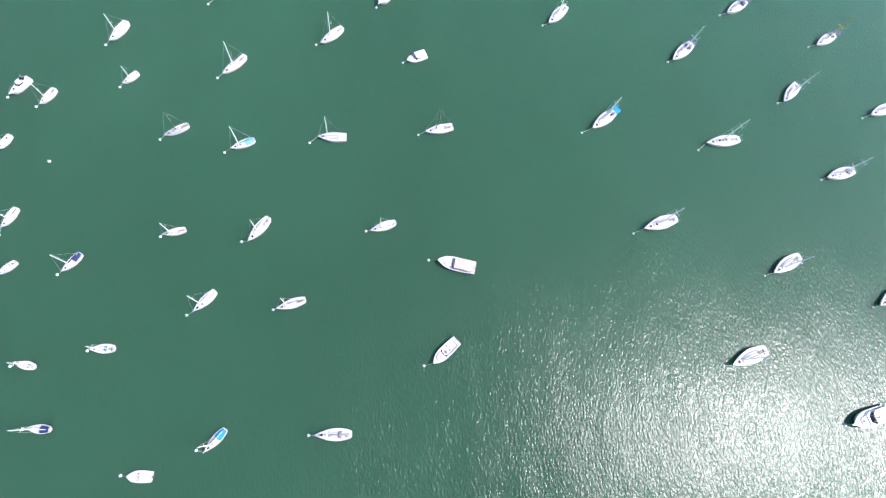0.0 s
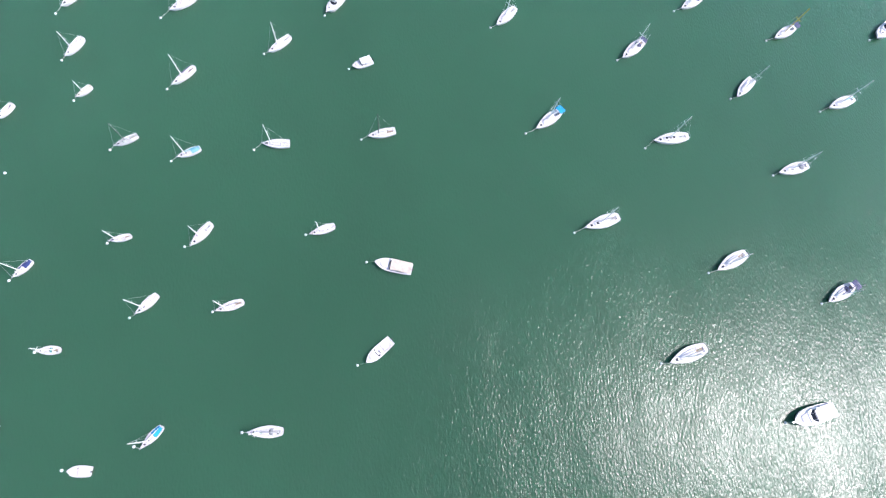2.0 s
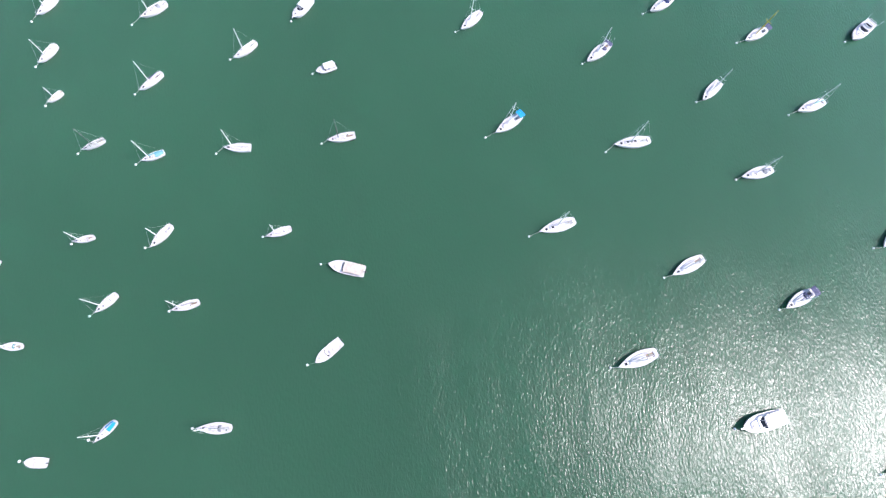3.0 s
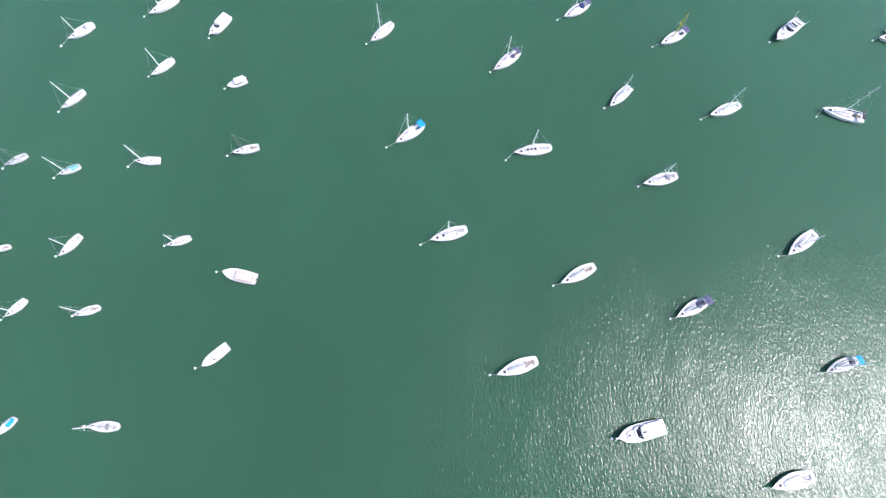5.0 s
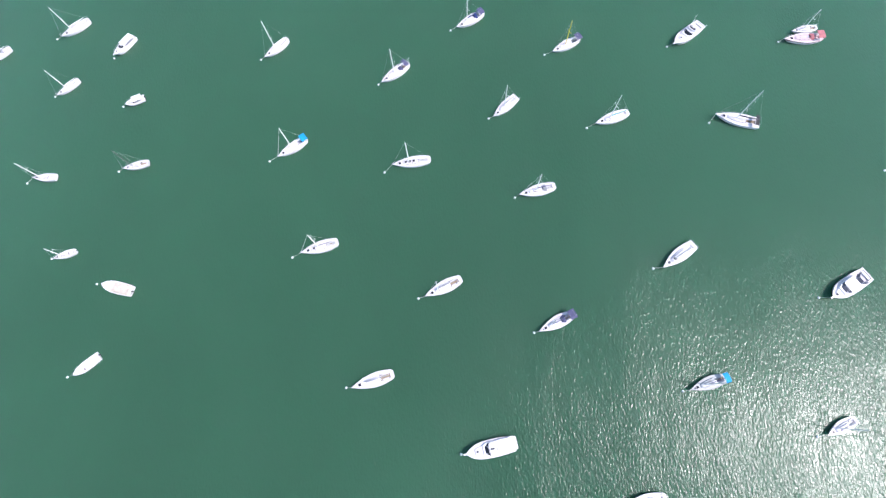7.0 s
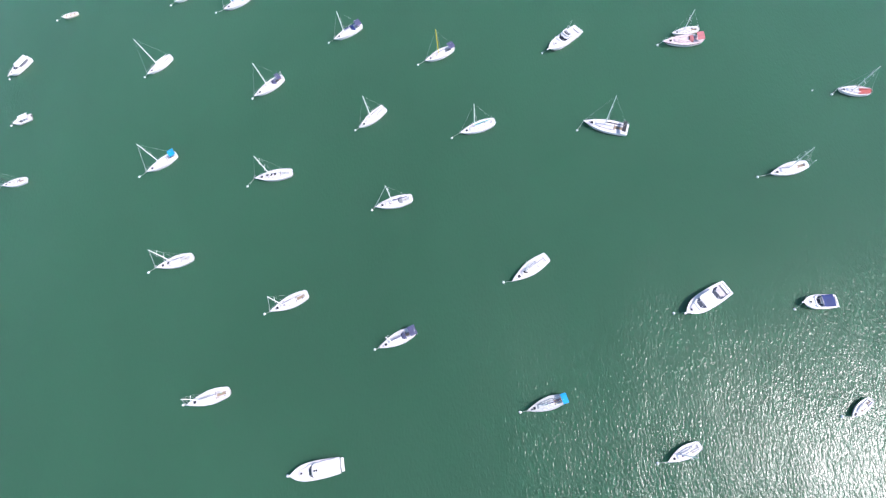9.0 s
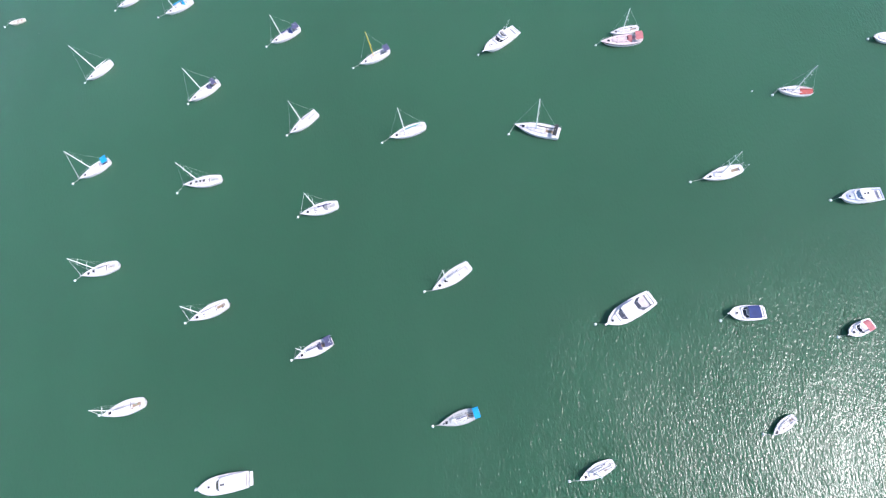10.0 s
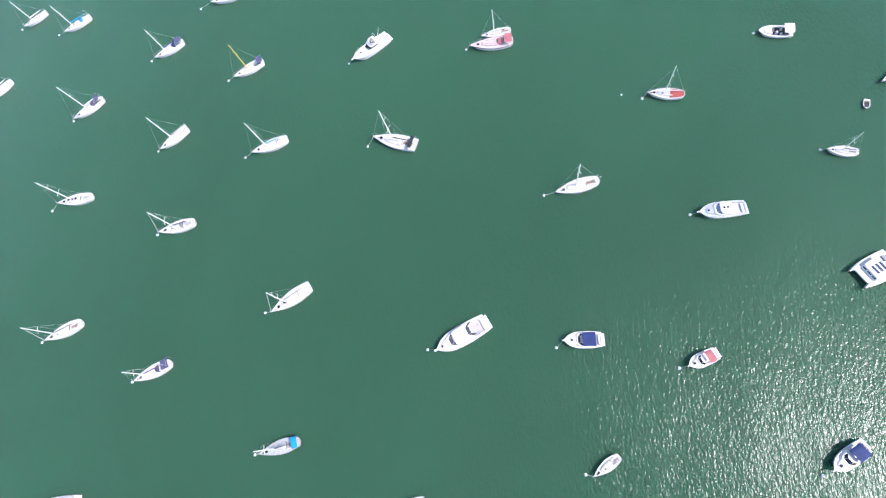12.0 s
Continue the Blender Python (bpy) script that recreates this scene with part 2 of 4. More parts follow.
def hull_part(root, lines, topsides, bottom, label=""):
    bm = bmesh.new()
    rings = []
    count = 22
    for k in range(count + 1):
        s = 0.5 - 0.5 * math.cos(math.pi * k / count)
        w, zd, x = lines.half(s), lines.deck(s), lines.x(s)
        lip = min(0.07, w * 0.5)
        side = []
        for fy, z in ((1.0, zd), (0.985, zd * 0.55), (0.93, 0.1), (0.88, 0.02), (0.55, -0.3), (0.0, -0.45)):
            rake = 0.13 * lines.length * (1 - max(0, z) / zd) * s ** 7 + (0.05 * lines.length if z < 0 else 0) * s ** 5
            aft = 0.03 * lines.length * (1 - max(0, z) / zd) * (1 - s) ** 9
            flare = 1 - (1 - fy) * (1 + 1.6 * s ** 3)
            side.append((x - rake + aft, w * max(0.0, flare), z))
        inner = [(x - (0.05 if s > 0.99 else 0), max(0.004, w - lip), zd), (x - (0.05 if s > 0.99 else 0), max(0.004, w - lip), zd - 0.09)]
        full = inner[::-1] + side
        rings.append(full + [(p[0], -p[1], p[2]) for p in full[::-1][1:]])
    loft(bm, rings, closed=False, slot=lambda k, i: 1 if 5 <= i <= 10 else 0)
    ends = rings[0][2:-2]
    f = bm.faces.new([bm.verts.new(p) for p in ends])
    f.material_index = 0
    bmesh.ops.remove_doubles(bm, verts=bm.verts, dist=0.003)
    return smooth(part("hull", bm, [topsides, bottom], root, label), 35)


def deck_part(root, lines, mat, wells=(), well_mat=None, label=""):
    """The deck with a gentle camber; each well is (s0, s1, share of the half beam, depth)."""
    bm = bmesh.new()
    cuts = {0.004, 0.994, 0.012, 0.025, 0.04}
    for k in range(1, 16):
        cuts.add(k / 16)
    for s0, s1, share, depth in wells:
        cuts |= {s0, s0 + 0.004, s1 - 0.004, s1}
    cuts = sorted(c for c in cuts if 0.003 < c < 0.995)
    across = {-1.0, 1.0, 0.0, -0.3, 0.3, -0.7, 0.7}
    for s0, s1, share, depth in wells:
        across |= {share, -share, share - 0.02, 0.02 - share}
    across = sorted(across)
    rows = []
    for s in cuts:
        w, zd = max(0.006, lines.half(s) - 0.062), lines.deck(s)
        row = []
        for fy in across:
            z = zd - 0.05 + 0.05 * lines.half(s) * (1 - fy * fy)
            for s0, s1, share, depth in wells:
                if s0 < s < s1 and abs(fy) < share - 0.01:
                    z = zd - depth
            row.append(bm.verts.new((lines.x(s), w * fy, z)))
        rows.append(row)
    for k in range(len(rows) - 1):
        for i in range(len(across) - 1):
            f = bm.faces.new((rows[k][i], rows[k][i + 1], rows[k + 1][i + 1], rows[k + 1][i]))
            mid, off = (cuts[k] + cuts[k + 1]) / 2, abs(across[i] + across[i + 1]) / 2
            for s0, s1, share, depth in wells:
                if s0 + 0.003 < mid < s1 - 0.003 and off < share - 0.02:
                    f.material_index = 1
    return part("deck", bm, [mat, well_mat or mat], root, label)


def house_rings(lines, s0, s1, share, height, inset=0.14, front=0.6, back=0.1, count=7, low=0.0):
    """Outlines of a cabin top, from its foot to its roof: it follows the hull's plan and leans in."""
    rings = []
    for z, lean in ((-0.06, 0.0), (height * 0.55, 0.35), (height * 0.9, 0.75), (height, 1.0)):
        left = []
        for i in range(count + 1):
            u = i / count
            s = s0 + (s1 - s0) * u
            x = lines.x(s)
            x0, x1 = lines.x(s0), lines.x(s1)
            x = x + lean * (back * (1 - u) - front * u) * min(1.0, 0.5 + abs(u - 0.5))
            y = lines.half(s) * share * (1 - 0.25 * max(0, u - 0.75) / 0.25) - lean * inset
            left.append((x, max(0.03, y), lines.deck(s) * 0.3 + lines.deck((s0 + s1) / 2) * 0.7 + low + z))
        rings.append(left + [(p[0], -p[1], p[2]) for p in left[::-1]])
    return rings


def house_part(root, lines, s0, s1, share, height, mat, name="coachroof", label="", **shape):
    bm = bmesh.new()
    loft(bm, house_rings(lines, s0, s1, share, height, **shape), cap0=False)
    bmesh.ops.remove_doubles(bm, verts=bm.verts, dist=0.002)
    return smooth(part(name, bm, mat, root, label), 30)


def mooring(x, y, bow, size=0.36, mat=None, rope=None, label="white round mooring buoy with a short line"):
    """A mooring buoy afloat, with its pick-up ring and its line to the boat's bow."""
    root = tagged(new("mooring_buoy"), label, "buoy", "mooring buoys")
    root.location = (x, y, 0)
    bm = bmesh.new()
    dome(bm, (0, 0, size * 0.28), size, 0.85)
    smooth(part("float", bm, mat or buoy_mat, root), 60)
    bm = bmesh.new()
    tube(bm, (0, 0, size * 0.9), (0, 0, size * 1.35), 0.05, 0.05, 8)
    for i in range(10):
        a, b = (2 * math.pi * k / 10 for k in (i, i + 1))
        tube(bm, (0.1 * math.cos(a), 0, size * 1.42 + 0.1 * math.sin(a)), (0.1 * math.cos(b), 0, size * 1.42 + 0.1 * math.sin(b)), 0.025, 0.025, 5)
    part("ring", bm, steel, root, "steel pick-up ring")
    if bow is not None:
        bm = bmesh.new()
        sagging(bm, (0, 0, size * 1.1), (bow[0] - x, bow[1] - y, bow[2]), 0.045, 0.25)
        part("mooring_line", bm, rope or rope_mat, root)
    return root


def place(root, x, y, heading):
    root.location, root.rotation_euler = (x, y, 0), (0, 0, radians(heading))
    return Matrix.Translation((x, y, 0)) @ Matrix.Rotation(radians(heading), 4, "Z")


def cable(bm, pts, r, n=4):
    """A thin wire through several points, as one closed skin."""
    rings = []
    for i, p in enumerate(pts):
        way = (pts[min(i + 1, len(pts) - 1)] - pts[max(i - 1, 0)]).normalized()
        side = way.cross(Vector((0, 0, 1))).normalized()
        up = side.cross(way)
        rings.append([p + (side * math.cos(2 * math.pi * k / n) + up * math.sin(2 * math.pi * k / n)) * r for k in range(n)])
    loft(bm, rings)


def rails(root, lines, s0, s1, name="guard_rail", high=0.55, posts=5):
    """Stanchions with two wires along each side."""
    for side in (1, -1):
        feet = []
        for i in range(posts):
            s = s0 + (s1 - s0) * i / (posts - 1)
            feet.append(Vector((lines.x(s), side * (lines.half(s) - 0.05), lines.deck(s) - 0.02)))
        bm = bmesh.new()
        cable(bm, [p + Vector((0, 0, high)) for p in feet], 0.009)
        rail = part(name, bm, steel, root)
        bm = bmesh.new()
        cable(bm, [p + Vector((0, 0, high * 0.5)) for p in feet], 0.007)
        part("lower_wire", bm, steel, rail)
        for foot in feet:
            bm = bmesh.new()
            tube(bm, foot, foot + Vector((0, 0, high)), 0.014, 0.014, 5)
            part("stanchion", bm, steel, rail)


def pulpit(root, lines, s0, s1, high=0.6, name="pulpit"):
    """A bent tube rail round one end of the boat."""
    bm = bmesh.new()
    around = [(s0, 1), ((s0 + s1) / 2, 1), (s1, 1), (s1, -1), ((s0 + s1) / 2, -1), (s0, -1)]
    top = [Vector((lines.x(s), sg * max(0.08, lines.half(s) - 0.06), lines.deck(s) + high)) for s, sg in around]
    cable(bm, top, 0.016, 5)
    rail = part(name, bm, steel, root)
    for p in top:
        bm = bmesh.new()
        tube(bm, p - Vector((0, 0, high + 0.03)), p, 0.014, 0.014, 5)
        part("stanchion", bm, steel, rail)


def arched_canvas(root, name, x0, x1, half, z, rise, mat, label, frame_to=None, droop=0.12, tilt=0.0):
    """A canvas stretched over hoops: arched across, with hanging side edges, real thickness and its poles."""
    bm = bmesh.new()
    across = 9
    rows = []
    for k in range(5):
        u = k / 4
        x = x0 + (x1 - x0) * u
        row = []
        for i in range(across):
            v = -1 + 2 * i / (across - 1)
            dip = 0.03 * math.sin(math.pi * 2 * u) ** 2
            row.append((x, half * v, z + tilt * u + rise * (1 - abs(v) ** 2.2) - dip - (droop if abs(v) == 1 else 0)))
        rows.append(row)
    top = loft(bm, rows, closed=False)
    low = loft(bm, [[(p[0], p[1] * 0.985, p[2] - 0.025) for p in r] for r in rows], closed=False)
    for i in range(across - 1):
        bm.faces.new((top[0][i], top[0][i + 1], low[0][i + 1], low[0][i]))
        bm.faces.new((top[-1][i], top[-1][i + 1], low[-1][i + 1], low[-1][i]))
    for k in range(4):
        bm.faces.new((top[k][0], top[k + 1][0], low[k + 1][0], low[k][0]))
        bm.faces.new((top[k][-1], top[k + 1][-1], low[k + 1][-1], low[k][-1]))
    ob = smooth(part(name, bm, mat, root, label), 50)
    if frame_to is not None:
        for x in (x0 + 0.08, x1 - 0.08):
            for sg in (1, -1):
                pole = bmesh.new()
                tube(pole, (x, sg * half * 0.97, frame_to), (x, sg * half * 0.97, z - 0.02), 0.016, 0.016, 5)
                part("pole", pole, steel, ob)
    return ob


def sprayhood(root, x0, x1, half, z, high, mat, label):
    """A folded-up hood over the companionway: open aft, sloping forward, with a window in its front."""
    bm = bmesh.new()
    rows = []
    for k in range(5):
        u = k / 4
        rise = high * math.sin(math.pi / 2 * min(1, 0.12 + u * 1.05))
        rows.append([(x1 + (x0 - x1) * u, half * (0.8 + 0.2 * u) * math.cos(math.pi * (1 - i / 8)), z + rise * math.sin(math.pi * i / 8) ** 0.6) for i in range(9)])
    loft(bm, rows, closed=False)
    ob = smooth(part("sprayhood", bm, mat, root, label), 50)
    pane = bmesh.new()
    block(pane, ((x0 + x1) / 2 + (x1 - x0) * 0.22, 0, z + high * 0.75), (0.25, half * 0.9, 0.02), bevel=0.006)
    part("pane", pane, smoked, ob, "dark clear-plastic window")
    return ob


def outboard(root, x, z, size=1.0, mat=None):
    bm = bmesh.new()
    block(bm, (x - 0.22 * size, 0, z + 0.35 * size), (0.5 * size, 0.36 * size, 0.42 * size), (0.85, 0.75), 0.07)
    block(bm, (x - 0.16 * size, 0, z - 0.1 * size), (0.2 * size, 0.16 * size, 0.7 * size), (1, 1), 0.03)
    tube(bm, (x + 0.02, 0, z + 0.3 * size), (x + 0.5 * size, 0.05, z + 0.38 * size), 0.025, 0.02, 5)
    part("outboard_motor", bm, mat or rubber, root, "small outboard motor on the transom")


def sailboat(x, y, heading, length, mast=None, step=0.08, buoy=None, label="", beam=0.31, hull=None, deck=None, bottom=None, spar=None,
             boom_cover="white", hood=None, bimini=None, bimini_span=(-0.47, -0.3), spreaders=1, furled=False, transom=0.6, tuck=0.06, roof=0.36, hatches=1,
             windows=True, tall=0.0, well=None, motor=False, wheel=False, covered=None, gantry=False, stripe=None, rope=None, buoy_skin=None):
    """A moored sailing yacht: hull, deck with cockpit, coachroof, rig, canvas and fittings."""
    root = tagged(new("sailing_yacht"), label, "sailboat", "moored boats")
    m = place(root, x, y, heading)
    size = length / 9.0
    board = 0.62 + 0.42 * min(1.4, size)
    lines = Lines(length, length * beam + 0.2, board, transom, 0.41, 1.7, 0.16, tuck)
    hull_part(root, lines, hull or white_gel, bottom or antifoul_dark)
    deck = deck or deck_white
    kit = random.Random(int(abs(x * 13 + y * 7)))
    deck_part(root, lines, deck, [(0.09, 0.31, 0.5, 0.3)], well or kit.choice((None, teak, deck_grey)))
    zd = lines.deck(0.5)
    high = roof * min(1.25, max(0.7, size))
    s0, s1 = 0.32, 0.74
    top = house_part(root, lines, s0, s1, 0.6, high, deck, label="", inset=0.16 * size, front=0.55 * size, back=0.05)
    roof_z = lines.deck(0.3) * 0.3 + lines.deck(0.53) * 0.7 + high
    # cabin windows, slanting along both sides of the coachroof
    if windows:
        for side in (1, -1):
            for u in (0.4, 0.5, 0.6):
                bm = bmesh.new()
                block(bm, (lines.x(u), side * (lines.half(u) * 0.6 - 0.085 * size), roof_z - high * 0.5), (0.085 * length * 0.75, 0.05, high * 0.38), (0.8, 1), 0.015)
                part("window", bm, smoked, top, "dark cabin window")
    # hatches and sliding companionway
    for i in range(hatches):
        s = 0.8 if i == 0 else 0.74 - 0.1 * i
        bm = bmesh.new()
        base = lines.deck(s) + 0.04 * lines.half(s) if i == 0 else roof_z + 0.01
        block(bm, (lines.x(s), 0, base), (0.5 * size + 0.08, 0.5 * size + 0.06, 0.1), (0.9, 0.9), 0.02)
        part("hatch", bm, smoked, top, "smoked deck hatch")
    bm = bmesh.new()
    block(bm, (lines.x(0.355), 0, roof_z + 0.03), (0.75 * size, 0.62 * size, 0.07), (0.95, 0.9), 0.02)
    part("sliding_hatch", bm, white_gel, top)
    for side in (1, -1):
        bm = bmesh.new()
        a = Vector((lines.x(0.38), side * lines.half(0.38) * 0.36, roof_z + 0.05))
        c = Vector((lines.x(0.62), side * lines.half(0.62) * 0.34, roof_z + 0.05))
        tube(bm, a, c, 0.03, 0.03, 5)
        for q in (0.02, 0.35, 0.68, 0.98):
            p = a.lerp(c, q)
            tube(bm, p - Vector((0, 0, 0.09)), p, 0.025, 0.025, 5)
        part("grab_rail", bm, teak, top, "weathered teak grab rail")
    # cockpit coamings, seats and tiller or wheel
    for side in (1, -1):
        bm = bmesh.new()
        block(bm, (lines.x(0.19), side * lines.half(0.19) * 0.57, lines.deck(0.19) + 0.07), (length * 0.25, 0.1 * size + 0.04, 0.24), (0.94, 0.6), 0.03)
        part("coaming", bm, white_gel, root)
        bm = bmesh.new()
        block(bm, (lines.x(0.2), side * lines.half(0.2) * 0.36, lines.deck(0.2) - 0.22), (length * 0.2, lines.half(0.2) * 0.2, 0.34), (0.98, 1), 0.02)
        part("cockpit_seat", bm, deck, root)
    if wheel:
        bm = bmesh.new()
        cx, cz = lines.x(0.12), lines.deck(0.12) + 0.2
        for i in range(14):
            a, b = (2 * math.pi * k / 14 for k in (i, i + 1))
            tube(bm, (cx, 0.5 * math.cos(a), cz + 0.5 * math.sin(a)), (cx, 0.5 * math.cos(b), cz + 0.5 * math.sin(b)), 0.02, 0.02, 5)
        tube(bm, (cx + 0.12, 0, cz - 0.6), (cx + 0.08, 0, cz + 0.05), 0.07, 0.05, 8)
        part("wheel", bm, steel, root, "stainless steering wheel on its pedestal")
    else:
        bm = bmesh.new()
        tube(bm, (lines.x(0.02), 0, lines.deck(0.0) + 0.1), (lines.x(0.13), 0.06, lines.deck(0.1) + 0.16), 0.035, 0.02, 6)
        part("tiller", bm, teak, root)
    bm = bmesh.new()
    block(bm, (lines.x(-0.012), 0, 0.1), (0.12, 0.06, 0.9), (0.7, 1), 0.02)
    part("rudder", bm, antifoul_dark, root)
    pulpit(root, lines, 0.87, 0.985, 0.5 * size + 0.1)
    pulpit(root, lines, 0.09, 0.01, 0.5 * size + 0.1, "pushpit")
    rails(root, lines, 0.14, 0.84, high=0.45 * size + 0.08)
    bm = bmesh.new()
    block(bm, (lines.x(0.985), 0, lines.deck(1) + 0.02), (0.5, 0.16, 0.07), (1, 0.8), 0.02)
    part("bow_roller", bm, steel, root)
    for side in (1, -1):
        for s in (0.36, 0.2):
            bm = bmesh.new()
            tube(bm, (lines.x(s), side * lines.half(s) * 0.55, lines.deck(s) + 0.12), (lines.x(s), side * lines.half(s) * 0.55, lines.deck(s) + 0.3), 0.08 * size + 0.02, 0.06 * size + 0.015, 8)
            part("winch", bm, steel, root)
    # ropes and sheets left lying about the cockpit and the mast foot
    bm = bmesh.new()
    block(bm, (lines.x(0.315), 0, lines.deck(0.315) + 0.16), (0.12, lines.half(0.3) * 1.0, 0.09), (1, 1), 0.02)
    part("mainsheet_track", bm, rubber, root, "dark mainsheet track")
    for i in range(kit.randint(2, 4)):
        s, v = kit.choice(((0.14, 0.4), (0.26, -0.38), (0.29, 0.42), (0.6, 0.2), (0.86, 0.15), (0.2, 0.0)))
        s, v = s + kit.uniform(-0.02, 0.02), v + kit.uniform(-0.1, 0.1)
        on = roof_z + 0.03 if 0.34 < s < 0.74 else lines.deck(s) + (-0.02 if s < 0.32 else 0.06)
        r = kit.uniform(0.14, 0.26)
        bm = bmesh.new()
        for turn in range(3):
            k = r * (1 - 0.22 * turn)
            ring = [Vector((lines.x(s) + k * math.cos(2 * math.pi * j / 9), lines.half(s) * v + k * 0.8 * math.sin(2 * math.pi * j / 9), on + 0.03 * turn)) for j in range(9)]
            for p, q in zip(ring, ring[1:] + ring[:1]):
                tube(bm, p, q, 0.035, 0.035, 4)
        part("rope_coil", bm, kit.choice((rubber, teak, weed_rope, CANVAS["navy"])), root, "coiled sheet left on deck")
    if stripe:
        for side in (1, -1):
            bm = bmesh.new()
            row = []
            for k in range(13):
                s = 0.03 + 0.93 * k / 12
                w = lines.half(s) * 0.995 + 0.012
                row.append([(lines.x(s), side * w, lines.deck(s) * q) for q in (0.72, 0.9)])
            loft(bm, row, closed=False)
            part("stripe", bm, stripe, root)
    spar = spar or alloy
    if mast:
        mx = step * length
        foot = (mx, 0, roof_z - 0.08 if step < 0.2 else zd)
        thick = 0.07 + 0.0055 * mast
        bm = bmesh.new()
        tube(bm, foot, (mx - 0.012 * mast, 0, mast), thick, thick * 0.72, 10)
        tube(bm, (mx - 0.012 * mast - 0.12, 0, mast + 0.02), (mx - 0.012 * mast + 0.18, 0, mast + 0.05), 0.03, 0.02, 5)
        part("mast", bm, spar, root)
        head = Vector((mx - 0.012 * mast, 0, mast - 0.1))
        heights = [0.55] if spreaders == 1 else [0.4, 0.7]
        chain = lines.half(0.5 + step) - 0.06
        tips = []
        for q in heights:
            for side in (1, -1):
                bm = bmesh.new()
                z = foot[2] + (mast - foot[2]) * q
                reach = chain * (0.72 if q < 0.6 else 0.55)
                tube(bm, (mx - 0.012 * z, 0, z), (mx - 0.012 * z - 0.25, side * reach, z + 0.06), 0.065, 0.045, 5)
                part("spreader", bm, spar, root)
                tips.append((side, Vector((mx - 0.012 * z - 0.25, side * reach, z + 0.06))))
        for side in (1, -1):
            bm = bmesh.new()
            pts = [Vector((mx - 0.1, side * chain, lines.deck(0.5 + step)))] + [t for sg, t in tips if sg == side] + [head]
            for p, q in zip(pts, pts[1:]):
                tube(bm, p, q, 0.013, 0.013, 4)
            part("shroud", bm, wire, root)
        bm = bmesh.new()
        stem = Vector((lines.x(0.985), 0, lines.deck(1) + 0.05))
        tube(bm, stem, head.lerp(stem, 0.03), 0.05 if furled else 0.02, 0.035 if furled else 0.014, 6)
        part("forestay", bm, CANVAS["white"] if furled else steel, root, "furled headsail on the forestay" if furled else "")
        bm = bmesh.new()
        tube(bm, (lines.x(0.01), 0, lines.deck(0) + 0.05), head, 0.013, 0.013, 4)
        part("backstay", bm, wire, root)
        # boom with the stowed mainsail under its cover
        end = lines.x(0.1)
        bz = roof_z + 0.75 * size
        bm = bmesh.new()
        tube(bm, (mx - 0.1, 0, bz), (end, 0, bz + 0.08), 0.06, 0.055, 8)
        boom = part("boom", bm, spar, root)
        bm = bmesh.new()
        rings = []
        for k in range(8):
            u = k / 7
            fat = (0.19 - 0.1 * u) * (0.75 + 0.35 * size) * (0.55 if k in (0, 7) else 1) * (1 + 0.12 * math.sin(k * 2.3 + x))
            cx = mx - 0.14 + (end - mx + 0.3) * u
            rings.append([(cx, fat * 0.72 * math.cos(2 * math.pi * i / 8), bz + 0.1 + fat * 0.95 * math.sin(2 * math.pi * i / 8)) for i in range(8)])
        loft(bm, rings)
        smooth(part("sail_cover", bm, CANVAS[boom_cover], boom, boom_cover + " canvas over the stowed mainsail"), 60)
    if hood:
        sprayhood(root, lines.x(0.27), lines.x(0.4), lines.half(0.33) * 0.62, roof_z - high * 0.75, 0.55 + 0.2 * size, CANVAS[hood], hood + " canvas sprayhood")
    if bimini:
        a, b = bimini_span
        arched_canvas(root, "bimini", a * length, b * length, lines.half(0.15) * 0.92, lines.deck(0.1) + 1.55, 0.16, CANVAS[bimini], bimini + " canvas bimini on hoops", frame_to=lines.deck(0.1) - 0.05)
    if covered:
        # a boat cover draped over the cockpit
        bm = bmesh.new()
        rows = []
        for k in range(9):
            s = 0.03 + 0.36 * k / 8
            w = lines.half(s) * 0.82
            rows.append([(lines.x(s), w * v, lines.deck(s) + 0.1 + (0.5 + 0.05 * math.sin(5 * s + x)) * (1 - abs(v) ** 1.5)) for v in (-1, -0.7, -0.35, 0, 0.35, 0.7, 1)])
        loft(bm, rows, closed=False)
        smooth(part("cockpit_cover", bm, CANVAS[covered], root, covered + " canvas cockpit cover"), 50)
    if gantry:
        bm = bmesh.new()
        gx = lines.x(0.03)
        for sg in (1, -1):
            tube(bm, (gx, sg * lines.half(0.03) * 0.85, lines.deck(0) - 0.02), (gx - 0.1, sg * lines.half(0.03) * 0.7, lines.deck(0) + 1.7), 0.03, 0.03, 6)
        tube(bm, (gx - 0.1, lines.half(0.03) * 0.75, lines.deck(0) + 1.7), (gx - 0.1, -lines.half(0.03) * 0.75, lines.deck(0) + 1.7), 0.03, 0.03, 6)
        tube(bm, (gx - 0.1, lines.half(0.03) * 0.7, lines.deck(0) + 1.7), (gx - 0.1, lines.half(0.03) * 0.7, lines.deck(0) + 3.0), 0.025, 0.02, 6)
        block(bm, (gx - 0.1, lines.half(0.03) * 0.7, lines.deck(0) + 3.05), (0.5, 0.12, 0.3), (0.6, 1), 0.03)
        part("gantry", bm, steel, root, "stern gantry with a wind generator")
    if motor:
        outboard(root, lines.x(0.0), lines.deck(0) * 0.75, 0.7)
    if buoy:
        bow = m @ Vector((lines.x(0.985), 0, lines.deck(1)))
        mooring(buoy[0], buoy[1], bow, mat=buoy_skin, rope=rope)
    return root


